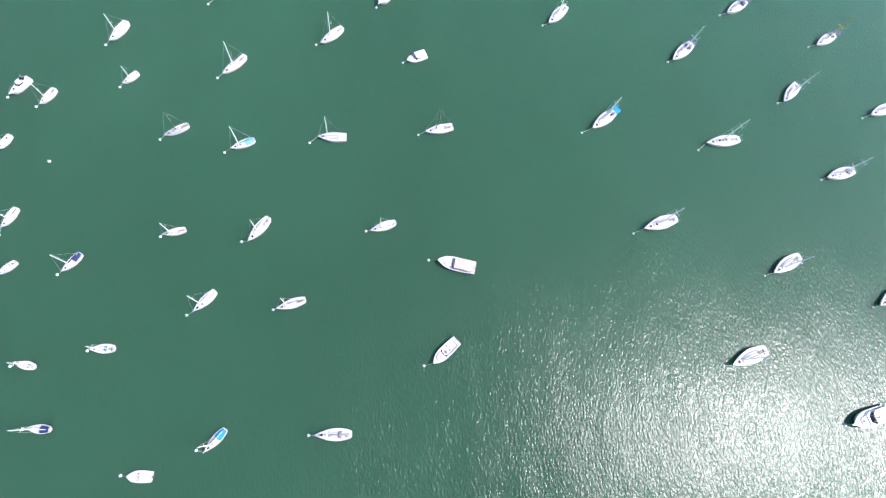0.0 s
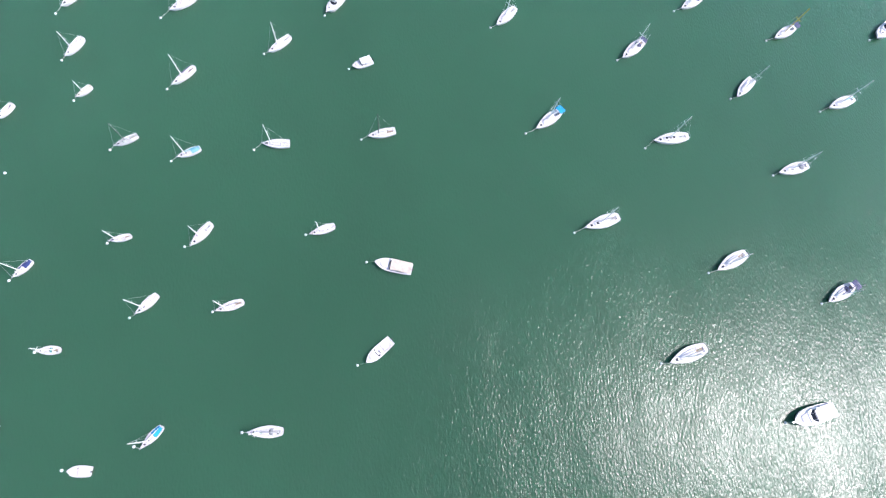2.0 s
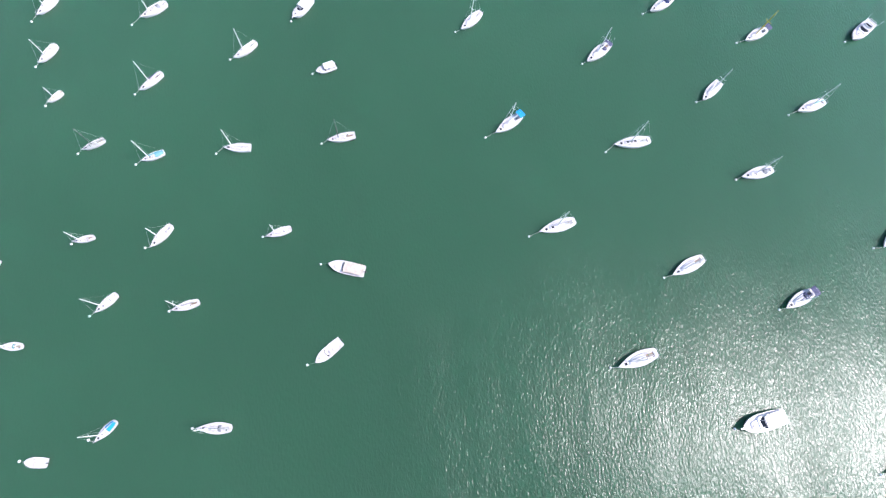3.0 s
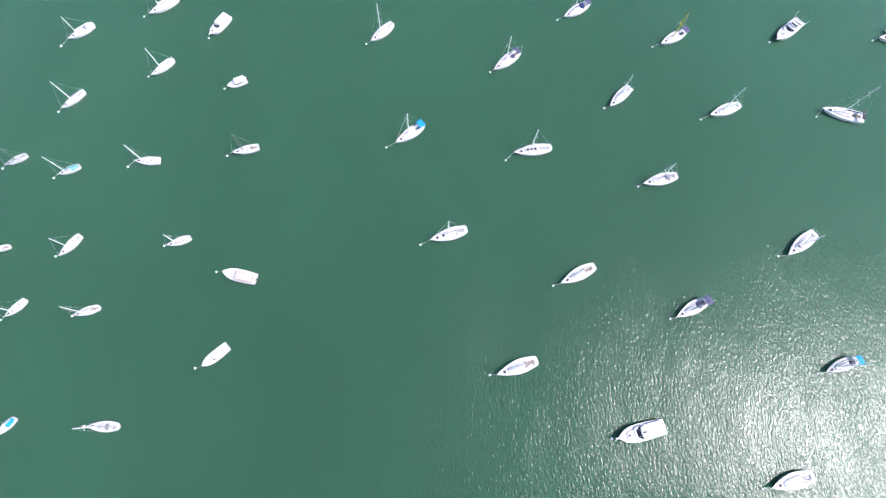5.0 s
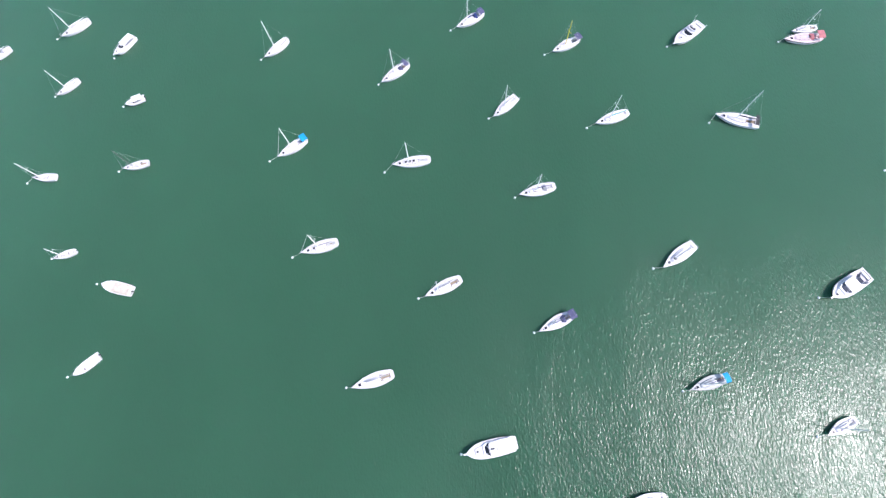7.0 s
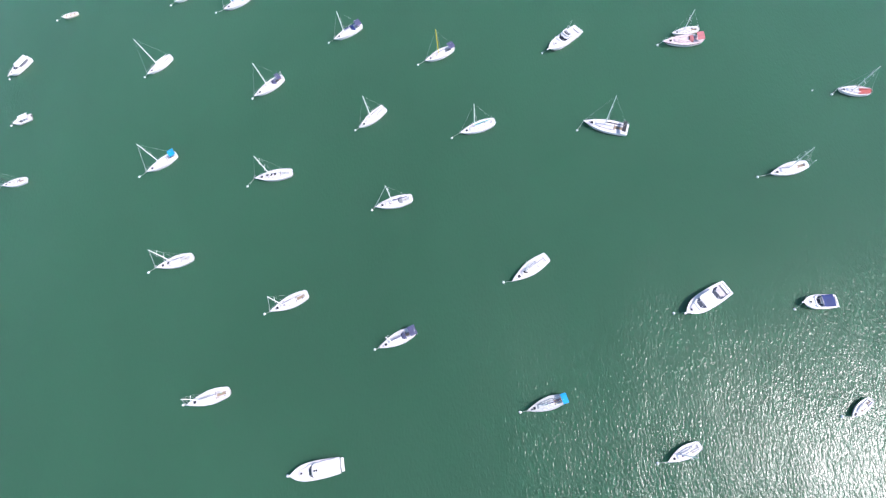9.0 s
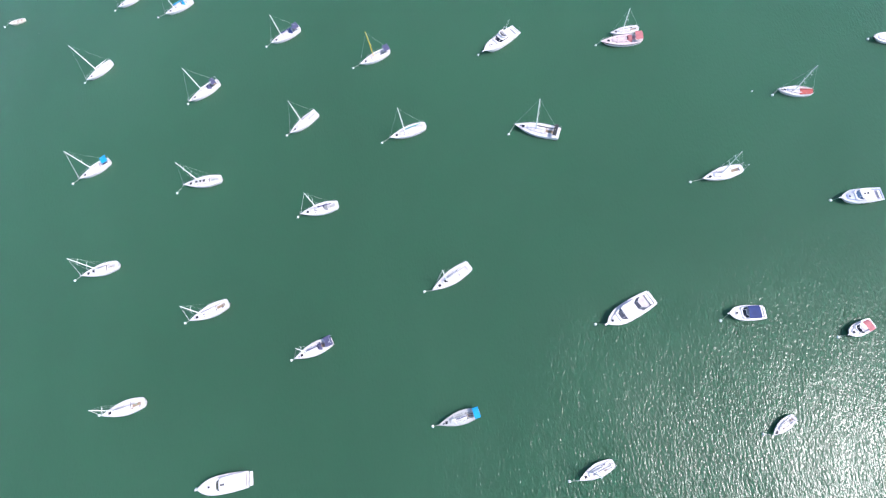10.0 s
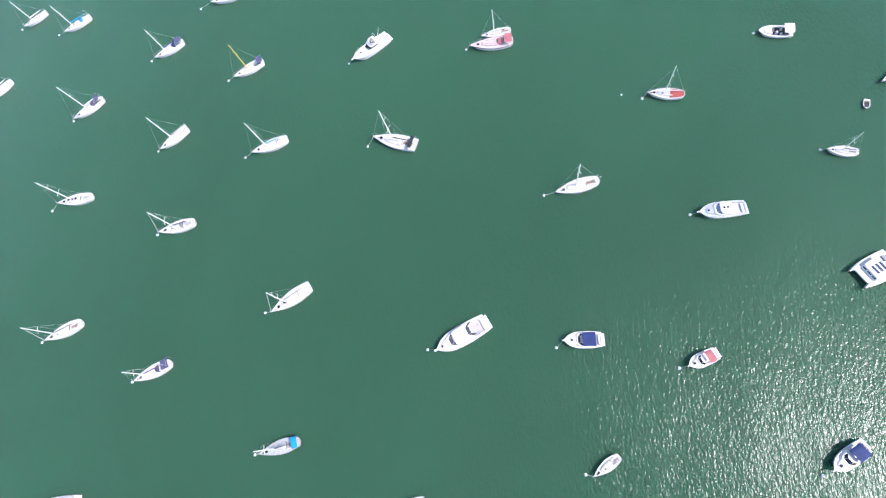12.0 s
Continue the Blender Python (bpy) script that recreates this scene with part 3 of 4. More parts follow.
def motor_base(x, y, heading, length, label, beam, transom, board, hull, bottom, wells, deck, well, name="motorboat", category="motorboat"):
    root = tagged(new(name), label, category, "moored boats")
    m = place(root, x, y, heading)
    lines = Lines(length, length * beam + 0.3, board, transom, 0.4, 3.5, 0.3)
    hull_part(root, lines, hull, bottom)
    deck_part(root, lines, deck, wells, well)
    return root, m, lines


def windscreen(root, lines, s, share, z, high, rake, mat, label="dark raked windscreen", deep=0.5):
    """A wrap-round screen: three panes on a curve, each with its own thickness."""
    w = lines.half(s) * share
    cx = lines.x(s)
    pts = [(-deep, -w), (0.0, -w * 0.55), (0.0, w * 0.55), (-deep, w)]
    frame_bm = bmesh.new()
    cable(frame_bm, [Vector((cx + p[0] - rake, p[1] * 0.9, z + high)) for p in pts], 0.028, 5)
    ob = part("windscreen", frame_bm, white_gel, root, label)
    for p in pts:
        bm = bmesh.new()
        tube(bm, (cx + p[0], p[1], z), (cx + p[0] - rake, p[1] * 0.9, z + high), 0.03, 0.025, 5)
        part("post", bm, white_gel, ob)
    for p, q in zip(pts, pts[1:]):
        bm = bmesh.new()
        a = [Vector((cx + p[0], p[1], z)), Vector((cx + q[0], q[1], z)), Vector((cx + q[0] - rake, q[1] * 0.9, z + high)), Vector((cx + p[0] - rake, p[1] * 0.9, z + high))]
        n = (a[1] - a[0]).cross(a[2] - a[0]).normalized() * 0.012
        loft(bm, [[v + n for v in a], [v - n for v in a]])
        part("pane", bm, mat, ob)
    return ob


def slab(bm, outline, z, thick, camber=0.06):
    """A moulded roof panel over an outline given as (x, y) of one side."""
    full = list(outline) + [(px, -py) for px, py in outline[::-1]]
    cx = sum(p[0] for p in full) / len(full)
    rings = []
    for k, dz in ((0.96, 0.0), (1.0, 0.4), (1.0, 0.75), (0.94, 1.0)):
        rings.append([(cx + (px - cx) * k, py * k, z + thick * dz) for px, py in full])
    rings.append([(cx + (px - cx) * 0.5, py * 0.5, z + thick + camber) for px, py in full])
    loft(bm, rings)


def cruiser(x, y, heading, length, buoy=None, label="", beam=0.3, fly=False, aft="open", screen=smoked, roof_mat=None, canopy=None, deck=None,
            hull=None, bottom=None, cabin=(0.3, 0.7), platform=True, low=False, roof_span=None, stripe=None, rope=None, dinghy=False, rods=False, canopy_span=None, second=False, aft_deck=None):
    """A cabin cruiser: hull, foredeck, cabin with raked screens, roof or flying bridge, aft cockpit and platform."""
    board = 0.75 + 0.045 * length
    deck = deck or deck_white
    root, m, lines = motor_base(x, y, heading, length, label, beam, 0.84, board, hull or white_gel, bottom or antifoul_dark, [(0.03, cabin[0] - 0.02, 0.74, 0.55)], deck, aft_deck or deck_white)
    s0, s1 = cabin
    k = length / 10.0
    zd = lines.deck((s0 + s1) / 2)
    low_h = (0.5 if low else 0.62) * (0.7 + 0.3 * k)
    # raised foredeck trunk and the deckhouse above it
    house_part(root, lines, s1 - 0.06, min(0.9, s1 + 0.17), 0.58, low_h * 0.5, deck, name="foredeck_trunk", inset=0.12, front=0.5, back=0.0)
    house = house_part(root, lines, s0, s1, 0.8, low_h, white_gel, name="deckhouse", inset=0.1, front=0.25, back=0.0)
    z1 = zd + low_h - 0.02
    glass_h = 0.5 * (0.75 + 0.25 * k)
    windscreen(root, lines, s1 - 0.05, 0.72, z1, glass_h, 0.75 * k, screen, deep=0.08 * length)
    rs0, rs1 = roof_span or (s0 - 0.02, s1 - 0.13)
    if not low:
        for side in (1, -1):
            bm = bmesh.new()
            a, b = lines.x(rs0 + 0.03), lines.x(rs1)
            w = lines.half((s0 + s1) / 2) * 0.66
            loft(bm, [[(a, side * w, z1), (b, side * w, z1), (b - 0.2, side * w * 0.93, z1 + glass_h), (a + 0.1, side * w * 0.93, z1 + glass_h)],
                      [(a, side * (w - 0.03), z1), (b, side * (w - 0.03), z1), (b - 0.2, side * (w * 0.93 - 0.03), z1 + glass_h), (a + 0.1, side * (w * 0.93 - 0.03), z1 + glass_h)]])
            part("side_window", bm, screen, house, "dark side window")
        bm = bmesh.new()
        w = lines.half(0.5) * 0.74
        slab(bm, [(lines.x(rs0), w * 0.94), (lines.x(rs0 + 0.05), w), (lines.x(rs1 - 0.06), w), (lines.x(rs1), w * 0.8)], z1 + glass_h, 0.1)
        roof = smooth(part("roof", bm, roof_mat or white_gel, root), 40)
        if second:
            windscreen(root, lines, rs0 + 0.04, 0.7, z1 + glass_h + 0.1, 0.5, 0.9, screen, "dark screen across the raised helm", deep=0.09 * length)
        for i in range(0 if second else 2):
            hb = bmesh.new()
            block(hb, (lines.x(rs0 + (rs1 - rs0) * (0.4 + 0.3 * i)), 0, z1 + glass_h + 0.17), (0.5, 0.5, 0.05), (0.9, 0.9), 0.02)
            part("roof_hatch", hb, smoked, roof, "dark roof hatch")
    ztop = z1 + (0 if low else glass_h + 0.1)
    if fly:
        # flying bridge: coaming, helm seat, screen and radar arch
        a, b = lines.x(rs0 + 0.02), lines.x(rs1 - 0.05)
        w = lines.half(0.5) * 0.66
        bm = bmesh.new()
        ring = [(a, w), (b - 0.5, w), (b, w * 0.55), (b, -w * 0.55), (b - 0.5, -w), (a, -w)]
        for p, q in zip(ring, ring[1:]):
            mid = ((p[0] + q[0]) / 2, (p[1] + q[1]) / 2, ztop + 0.3)
            run = math.hypot(q[0] - p[0], q[1] - p[1])
            block(bm, mid, (run + 0.06, 0.1, 0.55), (1, 0.6), 0.03, math.atan2(q[1] - p[1], q[0] - p[0]))
        part("flybridge", bm, white_gel, root, "white moulded flying bridge")
        for sg in (1, -1):
            bm = bmesh.new()
            block(bm, ((a + b) / 2 - 0.2, sg * w * 0.45, ztop + 0.3), (0.6, w * 0.55, 0.45), (0.9, 0.95), 0.05)
            part("helm_seat", bm, CANVAS["grey"], root)
        windscreen(root, lines, rs1 - 0.07, 0.5, ztop + 0.55, 0.3, 0.25, smoked, "low dark flybridge screen", 0.4)
        bm = bmesh.new()
        for sg in (1, -1):
            tube(bm, (a + 0.1, sg * w, ztop + 0.2), (a - 0.3, sg * w * 0.9, ztop + 1.5), 0.06, 0.05, 6)
        tube(bm, (a - 0.3, w * 0.9, ztop + 1.5), (a - 0.3, -w * 0.9, ztop + 1.5), 0.06, 0.06, 6)
        tube(bm, (a - 0.3, 0, ztop + 1.5), (a - 0.5, 0, ztop + 2.4), 0.02, 0.01, 5)
        part("radar_arch", bm, white_gel, root)
    if canopy:
        c0, c1 = canopy_span or (0.06, s0 + 0.03)
        arched_canvas(root, "canopy", lines.x(c0), lines.x(c1), lines.half(0.2) * 0.86, zd + 1.15, 0.16, CANVAS[canopy], canopy + " canvas canopy over the cockpit", frame_to=zd - 0.05)
    if aft == "open":
        bm = bmesh.new()
        block(bm, (lines.x(0.065), 0, lines.deck(0.1) - 0.32), (0.55 * k, lines.half(0.06) * 1.3, 0.42), (0.95, 0.97), 0.05)
        part("stern_bench", bm, CANVAS["white"], root, "white cushioned stern bench")
    if aft == "hard":
        bm = bmesh.new()
        w = lines.half(0.15) * 0.86
        slab(bm, [(lines.x(0.02), w * 0.95), (lines.x(0.06), w), (lines.x(s0 - 0.03), w), (lines.x(s0), w * 0.97)], zd + 0.75, 0.09)
        hard = smooth(part("cockpit_hardtop", bm, white_gel, root), 40)
        for xx in (lines.x(0.04), lines.x(s0 - 0.02)):
            for sg in (1, -1):
                pole = bmesh.new()
                tube(pole, (xx, sg * w * 0.92, zd - 0.05), (xx, sg * w * 0.92, zd + 0.77), 0.025, 0.025, 5)
                part("pole", pole, steel, hard)
    if platform:
        bm = bmesh.new()
        w = lines.half(0.0) * 0.86
        block(bm, (lines.x(0) - 0.3, 0, 0.3), (0.75, w * 2, 0.12), (1, 1), 0.05)
        part("swim_platform", bm, white_gel, root)
    if stripe:
        for side in (1, -1):
            bm = bmesh.new()
            loft(bm, [[(lines.x(s), side * (lines.half(s) + 0.014), lines.deck(s) * q) for q in (0.7, 0.86)] for s in [0.02 + 0.08 * i for i in range(12)]], closed=False)
            part("stripe", bm, stripe, root)
    if rods:
        for sg in (1, -1):
            for i in range(2):
                bm = bmesh.new()
                tube(bm, (lines.x(0.2), sg * lines.half(0.2) * 0.9, zd), (lines.x(0.05 + 0.06 * i), sg * lines.half(0.2) * 1.15, zd + 2.6), 0.03, 0.012, 5)
                part("outrigger", bm, alloy, root)
    pulpit(root, lines, 0.72, 0.985, 0.5)
    rails(root, lines, 0.4, 0.74, high=0.5, posts=4)
    bm = bmesh.new()
    block(bm, (lines.x(1.0), 0, lines.deck(1) + 0.01), (0.9 * k, 0.36 * k, 0.08), (1, 0.8), 0.03)
    part("bow_sprit", bm, white_gel, root)
    bm = bmesh.new()
    block(bm, (lines.x(min(0.88, s1 + 0.1)), 0, lines.deck(0.85) + low_h * 0.42), (0.5, 0.5, 0.07), (0.9, 0.9), 0.02)
    part("hatch", bm, smoked, root, "smoked foredeck hatch")
    if buoy:
        bow = m @ Vector((lines.x(0.99), 0, lines.deck(1)))
        mooring(buoy[0], buoy[1], bow, rope=rope or weed_rope)
    return root


def open_boat(x, y, heading, length, buoy=None, label="", beam=0.36, console=True, motor=True, tarp=None, inner=None, canopy=None, canopy_span=(0.15, 0.5),
              hull=None, cuddy=True, screen=smoked, bottom=None, rope=None, thwarts=0, category="motorboat", name="motorboat", board=None, transom=0.86):
    """A small open boat: hull, well, thwarts or console, foredeck, outboard, or a tarpaulin over all of it."""
    board = board or 0.42 + 0.05 * length
    wells = [] if tarp else [(0.05, 0.62 if cuddy else 0.84, 0.8, board * 0.62)]
    root, m, lines = motor_base(x, y, heading, length, label, beam, transom, board, hull or white_gel, bottom or antifoul_dark, wells, deck_white, inner or deck_white, name, category)
    if tarp:
        # a tarpaulin stretched over ridge and frames, sagging between them
        bm = bmesh.new()
        rows = []
        for k in range(19):
            s = 0.015 + 0.94 * k / 18
            w = lines.half(s) * 1.01
            ridge = 0.75 * min(1, 0.35 + s * 2.4) * (1 if s < 0.6 else max(0.2, 1 - (s - 0.6) * 2.2))
            ridge *= 1 - 0.16 * math.sin(math.pi * (k % 4) / 4) ** 2
            rows.append([(lines.x(s), w * v, lines.deck(s) + 0.03 + ridge * (1 - abs(v) ** 1.6) - (0.15 if abs(v) == 1 else 0)) for v in (-1, -0.85, -0.55, -0.25, 0, 0.25, 0.55, 0.85, 1)])
        loft(bm, rows, closed=False)
        smooth(part("tarpaulin", bm, CANVAS[tarp], root, tarp + " tarpaulin laced over the whole boat"), 50)
        for s in (0.3, 0.62):
            strap = bmesh.new()
            w = lines.half(s)
            pts = [Vector((lines.x(s), w * v * 1.02, lines.deck(s) + 0.06 + 0.72 * (1 - abs(v) ** 1.6) - (0.2 if abs(v) == 1 else 0))) for v in (-1, -0.85, -0.55, -0.25, 0, 0.25, 0.55, 0.85, 1)]
            for p, q in zip(pts, pts[1:]):
                tube(strap, p, q, 0.035, 0.035, 5)
            part("strap", strap, CANVAS["grey"], root)
    else:
        if cuddy:
            house_part(root, lines, 0.6, 0.86, 0.66, 0.28, deck_white, name="cuddy", inset=0.12, front=0.4, back=0.0)
            windscreen(root, lines, 0.63, 0.72, lines.deck(0.6) + 0.12, 0.42, 0.35, screen, "raked windscreen", 0.55)
        if console:
            bm = bmesh.new()
            block(bm, (lines.x(0.46), lines.half(0.4) * 0.25, board * 0.38 + 0.4), (0.55, 0.7, 0.85), (0.7, 0.9), 0.05)
            part("console", bm, white_gel, root)
            for sg in (1, -1):
                bm = bmesh.new()
                block(bm, (lines.x(0.33), sg * lines.half(0.3) * 0.38, board * 0.38 + 0.28), (0.5, 0.5, 0.5), (0.9, 0.9), 0.06)
                part("seat", bm, CANVAS["white"], root)
        for i in range(thwarts):
            bm = bmesh.new()
            s = 0.2 + 0.25 * i
            block(bm, (lines.x(s), 0, lines.deck(s) - 0.12), (0.26, lines.half(s) * 1.78, 0.05), (1, 1), 0.012)
            part("thwart", bm, teak, root)
        bm = bmesh.new()
        block(bm, (lines.x(0.075), 0, board * 0.6), (0.45, lines.half(0.05) * 1.4, 0.4), (0.95, 0.98), 0.04)
        part("stern_bench", bm, CANVAS["white"], root)
        if canopy:
            a, b = canopy_span
            arched_canvas(root, "canopy", lines.x(a), lines.x(b), lines.half(0.3) * 0.82, lines.deck(0.3) + 1.25, 0.14, CANVAS[canopy], canopy + " canvas canopy on hoops", frame_to=lines.deck(0.3) - 0.05)
        if length > 5:
            pulpit(root, lines, 0.74, 0.98, 0.4)
    if motor:
        outboard(root, lines.x(0.0), board * 0.85, 0.6 + 0.05 * length)
    if buoy:
        bow = m @ Vector((lines.x(0.985), 0, lines.deck(1)))
        mooring(buoy[0], buoy[1], bow, rope=rope or weed_rope)
    return root


def catamaran(x, y, heading, length, label):
    """A power catamaran: two hulls, bridge deck, cabin with screens and a canopy frame."""
    root = tagged(new("catamaran"), label, "catamaran", "moored boats")
    place(root, x, y, heading)
    wide = length * 0.24
    for side in (1, -1):
        lines = Lines(length, length * 0.17, 1.15, 0.8, 0.4, 2.4, 0.2)
        bm = bmesh.new()
        rings = []
        for k in range(13):
            s = k / 12
            w = lines.half(s)
            rings.append([(lines.x(s) - 0.06 * length * (1 - z) * s ** 6 if z < 1 else lines.x(s), side * wide + w * fy, lines.deck(s) * z if z > 0 else z) for fy, z in ((0.7, 1.0), (1, 0.9), (0.95, 0.2), (0.6, -0.3), (-0.6, -0.3), (-0.95, 0.2), (-1, 0.9), (-0.7, 1.0))])
        loft(bm, rings)
        smooth(part("hull", bm, white_gel, root), 35)
    bm = bmesh.new()
    block(bm, (-0.04 * length, 0, 1.0), (length * 0.8, wide * 2 + 0.5, 0.28), (0.98, 0.98), 0.08)
    part("bridge_deck", bm, deck_white, root)
    bm = bmesh.new()
    block(bm, (0.02 * length, 0, 1.5), (length * 0.4, wide * 1.9, 0.85), (0.78, 0.88), 0.12)
    house = part("deckhouse", bm, white_gel, root)
    for i in (-1, 0, 1):
        bm = bmesh.new()
        block(bm, (0.185 * length, i * wide * 0.55, 1.58), (0.3, wide * 0.48, 0.4), (0.4, 0.9), 0.02)
        part("window", bm, smoked, house, "dark front window")
    bm = bmesh.new()
    slab(bm, [(-0.2 * length, wide * 0.95), (-0.15 * length, wide), (0.13 * length, wide * 0.95), (0.17 * length, wide * 0.7)], 1.95, 0.1)
    smooth(part("roof", bm, white_gel, root), 40)
    for i in range(3):
        bm = bmesh.new()
        block(bm, ((0.06 - 0.1 * i) * length, 0, 2.14), (0.5, wide * 0.9, 0.05), (0.95, 0.95), 0.02)
        part("solar_panel", bm, navy_gel, root, "dark solar panel on the roof")
    for sg in (1, -1):
        bm = bmesh.new()
        block(bm, (-0.36 * length, sg * wide * 0.5, 1.3), (0.7, wide * 0.6, 0.4), (0.95, 0.95), 0.05)
        part("cockpit_seat", bm, CANVAS["grey"], root)
    return root


# ---- the harbour ----
bm = bmesh.new()
reach = 4500
grid = [[bm.verts.new((120 + reach * u * abs(u), 40 + reach * v * abs(v), 0)) for u in [i / 6 for i in range(-6, 7)]] for v in [i / 6 for i in range(-6, 7)]]
for j in range(12):
    for i in range(12):
        bm.faces.new((grid[j][i], grid[j][i + 1], grid[j + 1][i + 1], grid[j + 1][i]))
water = part("water", bm, water_mat, None)
tagged(water, "green turbid harbour water with fine wind ripples", "water", "", "structure")

sailboat(-75.2, 107.0, -116, 8.3, mast=7.8, step=0.10, buoy=(-78.4, 102.5), label="white sailing yacht with bare deck and tall alloy mast")
sailboat(-42.1, 97.0, -130, 9.2, mast=10.4, step=0.04, buoy=(-46.7, 92.7), boom_cover='navy', beam=0.25, label="white sailing yacht with dark blue sail cover")
sailboat(-14.2, 109.7, -134, 9.5, mast=10.5, step=0.06, buoy=(-19.0, 106.5), beam=0.28, label="slim white sailing yacht with white sail cover")
sailboat(-45.5, 125.3, -138, 10.1, mast=8.5, step=0.15, buoy=(-52.0, 119.7), hood='grey', label="white sailing yacht with grey cockpit gear")
cruiser(3.2, 127.4, -122, 10.2, buoy=(-0.4, 122.6), low=True, canopy='white', beam=0.33, cabin=(0.5, 0.74), canopy_span=(0.06, 0.56), platform=False, label="white motorboat under a pale fabric cover")
open_boat(12.2, 103.1, -156, 6.9, buoy=(7.8, 101.3), canopy='white', canopy_span=(0.08, 0.58), beam=0.4, label="small white motorboat with a white canopy and dark screen")
cruiser(-96.9, 86.8, -120, 6.6, buoy=(-99.8, 83.6), second=True, cabin=(0.3, 0.66), roof_span=(0.3, 0.52), beam=0.3, platform=False, label="white cabin boat with dark screens and cluttered stern")
sailboat(-89.6, 83.9, -118, 6.0, mast=7.6, step=0.11, buoy=(-92.3, 80.9), label="small white sailing yacht with a slanting alloy mast")
sailboat(-69.7, 91.0, -130, 5.4, mast=5.7, step=0.04, buoy=(-72.4, 88.2), deck=deck_beige, windows=False, label="small cream sailing boat with brownish deck")
sailboat(-55.4, 74.4, -147, 7.0, mast=9.6, step=0.02, buoy=(-59.7, 71.7), spar=dark_paint, deck=deck_grey, beam=0.28, label="low white sailing boat with thin dark mast")
sailboat(-37.6, 70.5, -153, 7.0, mast=10.3, step=0.15, buoy=(-42.5, 68.1), covered='steel', boom_cover='teal', label="white sailing yacht with teal canvas over the cockpit")
sailboat(-13.2, 73.5, 180, 8.2, mast=10.8, step=0.15, buoy=(-19.6, 71.8), hatches=1, beam=0.33, transom=0.82, tuck=0, label="broad white racing yacht with open transom")
sailboat(18.1, 77.1, -166, 8.8, mast=11.2, step=0.10, buoy=(11.9, 75.4), spar=dark_paint, transom=0.72, tuck=0, label="white racing yacht with dark mast and open cockpit")
sailboat(-97.1, 69.5, -113, 4.9, mast=4.1, step=0.07, buoy=(-98.8, 65.6), label="white sailing yacht with plain deck")
sailboat(-91.4, 48.2, -112, 5.9, mast=5.0, step=0.07, buoy=(-93.2, 43.8), label="white sailing yacht with pale deck and rails")
sailboat(-52.4, 44.3, -165, 5.7, mast=7.5, step=0.15, buoy=(-55.9, 43.2), label="small white sailing boat with rounded stern")
sailboat(-31.5, 45.0, -125, 8.4, mast=8.5, step=0.07, buoy=(-35.8, 41.8), label="white sailing yacht with wide pale deck")
sailboat(1.2, 45.8, -160, 7.5, mast=7.8, step=0.11, buoy=(-3.5, 44.7), motor=True, label="white sailing yacht with small outboard and notched stern")
open_boat(21.0, 34.8, 166, 10.7, buoy=(13.5, 36.2), canopy='beige', canopy_span=(0.02, 0.56), motor=True, beam=0.33, label="large white launch with a long cream canopy")
sailboat(-75.1, 36.3, -126, 5.9, mast=8.3, step=0.10, buoy=(-78.2, 33.4), boom_cover='royal', covered='royal', label="white sailing yacht with royal blue canvas aft")
sailboat(-89.2, 35.0, -136, 5.0, buoy=(-91.9, 32.3), label="small white sailing boat with plain deck")
sailboat(-43.1, 25.9, -132, 7.1, mast=10.1, step=0.15, buoy=(-47.2, 22.6), buoy_skin=buoy_green, label="white sailing yacht with algae-stained buoy at its bow")
# grey sail cover: the boom's shadow line is put into its colour
sailboat(-22.2, 24.7, -162, 7.5, mast=9.7, step=0.15, buoy=(-26.7, 23.5), well=teak, boom_cover='grey', label="white sailing yacht with brown cockpit well")
open_boat(16.8, 11.4, -139, 8.7, buoy=(11.2, 8.1), beam=0.33, label="white open motorboat with console and outboard")
sailboat(-64.7, 15.0, 180, 5.5, mast=6.0, step=0.15, buoy=(-68.3, 14.7), hood='teal', beam=0.38, label="small white sailing boat with teal cabin canvas")
sailboat(-80.5, 11.9, 165, 4.6, mast=5.3, step=0.15, buoy=(-83.9, 11.8), beam=0.38, label="small white sailing dinghy with covered deck")
sailboat(-74.9, -2.1, 173, 5.0, mast=8.8, step=0.15, buoy=(-78.5, -2.0), covered='royal', beam=0.36, label="small white sailing boat with royal blue cockpit")
sailboat(-37.5, -6.7, -131, 6.5, mast=9.9, step=0.15, buoy=(-41.6, -8.6), covered='blue', hatches=1, label="white sailing yacht with bright blue cockpit cover")
sailboat(-11.0, -6.9, 178, 8.8, mast=10.4, step=0.14, buoy=(-16.8, -6.8), hood='grey', boom_cover='grey', label="white sailing yacht with dark gear on deck")
open_boat(-52.6, -13.2, 175, 5.3, buoy=(-56.9, -12.8), beam=0.42, cuddy=True, label="small white open motorboat with outboard motor")
sailboat(61.4, 123.7, -133, 11.2, mast=13.8, step=0.04, buoy=(55.8, 119.5), spreaders=2, label="white sailing yacht with dark cabin windows")
sailboat(132.0, 132.9, -147, 11.8, mast=10.8, step=0.11, buoy=(124.9, 129.4), boom_cover='royal', hood='royal', bimini='navy', label="white sailing yacht with royal blue canvas")
sailboat(105.3, 111.0, -140, 12.4, mast=12.6, step=0.02, buoy=(99.4, 107.0), hood='navy', bimini='navy', bimini_span=(-0.42, -0.3), gantry=True, label="white cruising yacht with navy canvas and stern gantry")
sailboat(165.4, 120.2, -151, 11.3, mast=12.0, step=0.02, buoy=(157.9, 117.1), spar=yellow_paint, bimini='navy', bimini_span=(-0.5, -0.32), label="white sailing yacht with yellow mast and navy bimini")
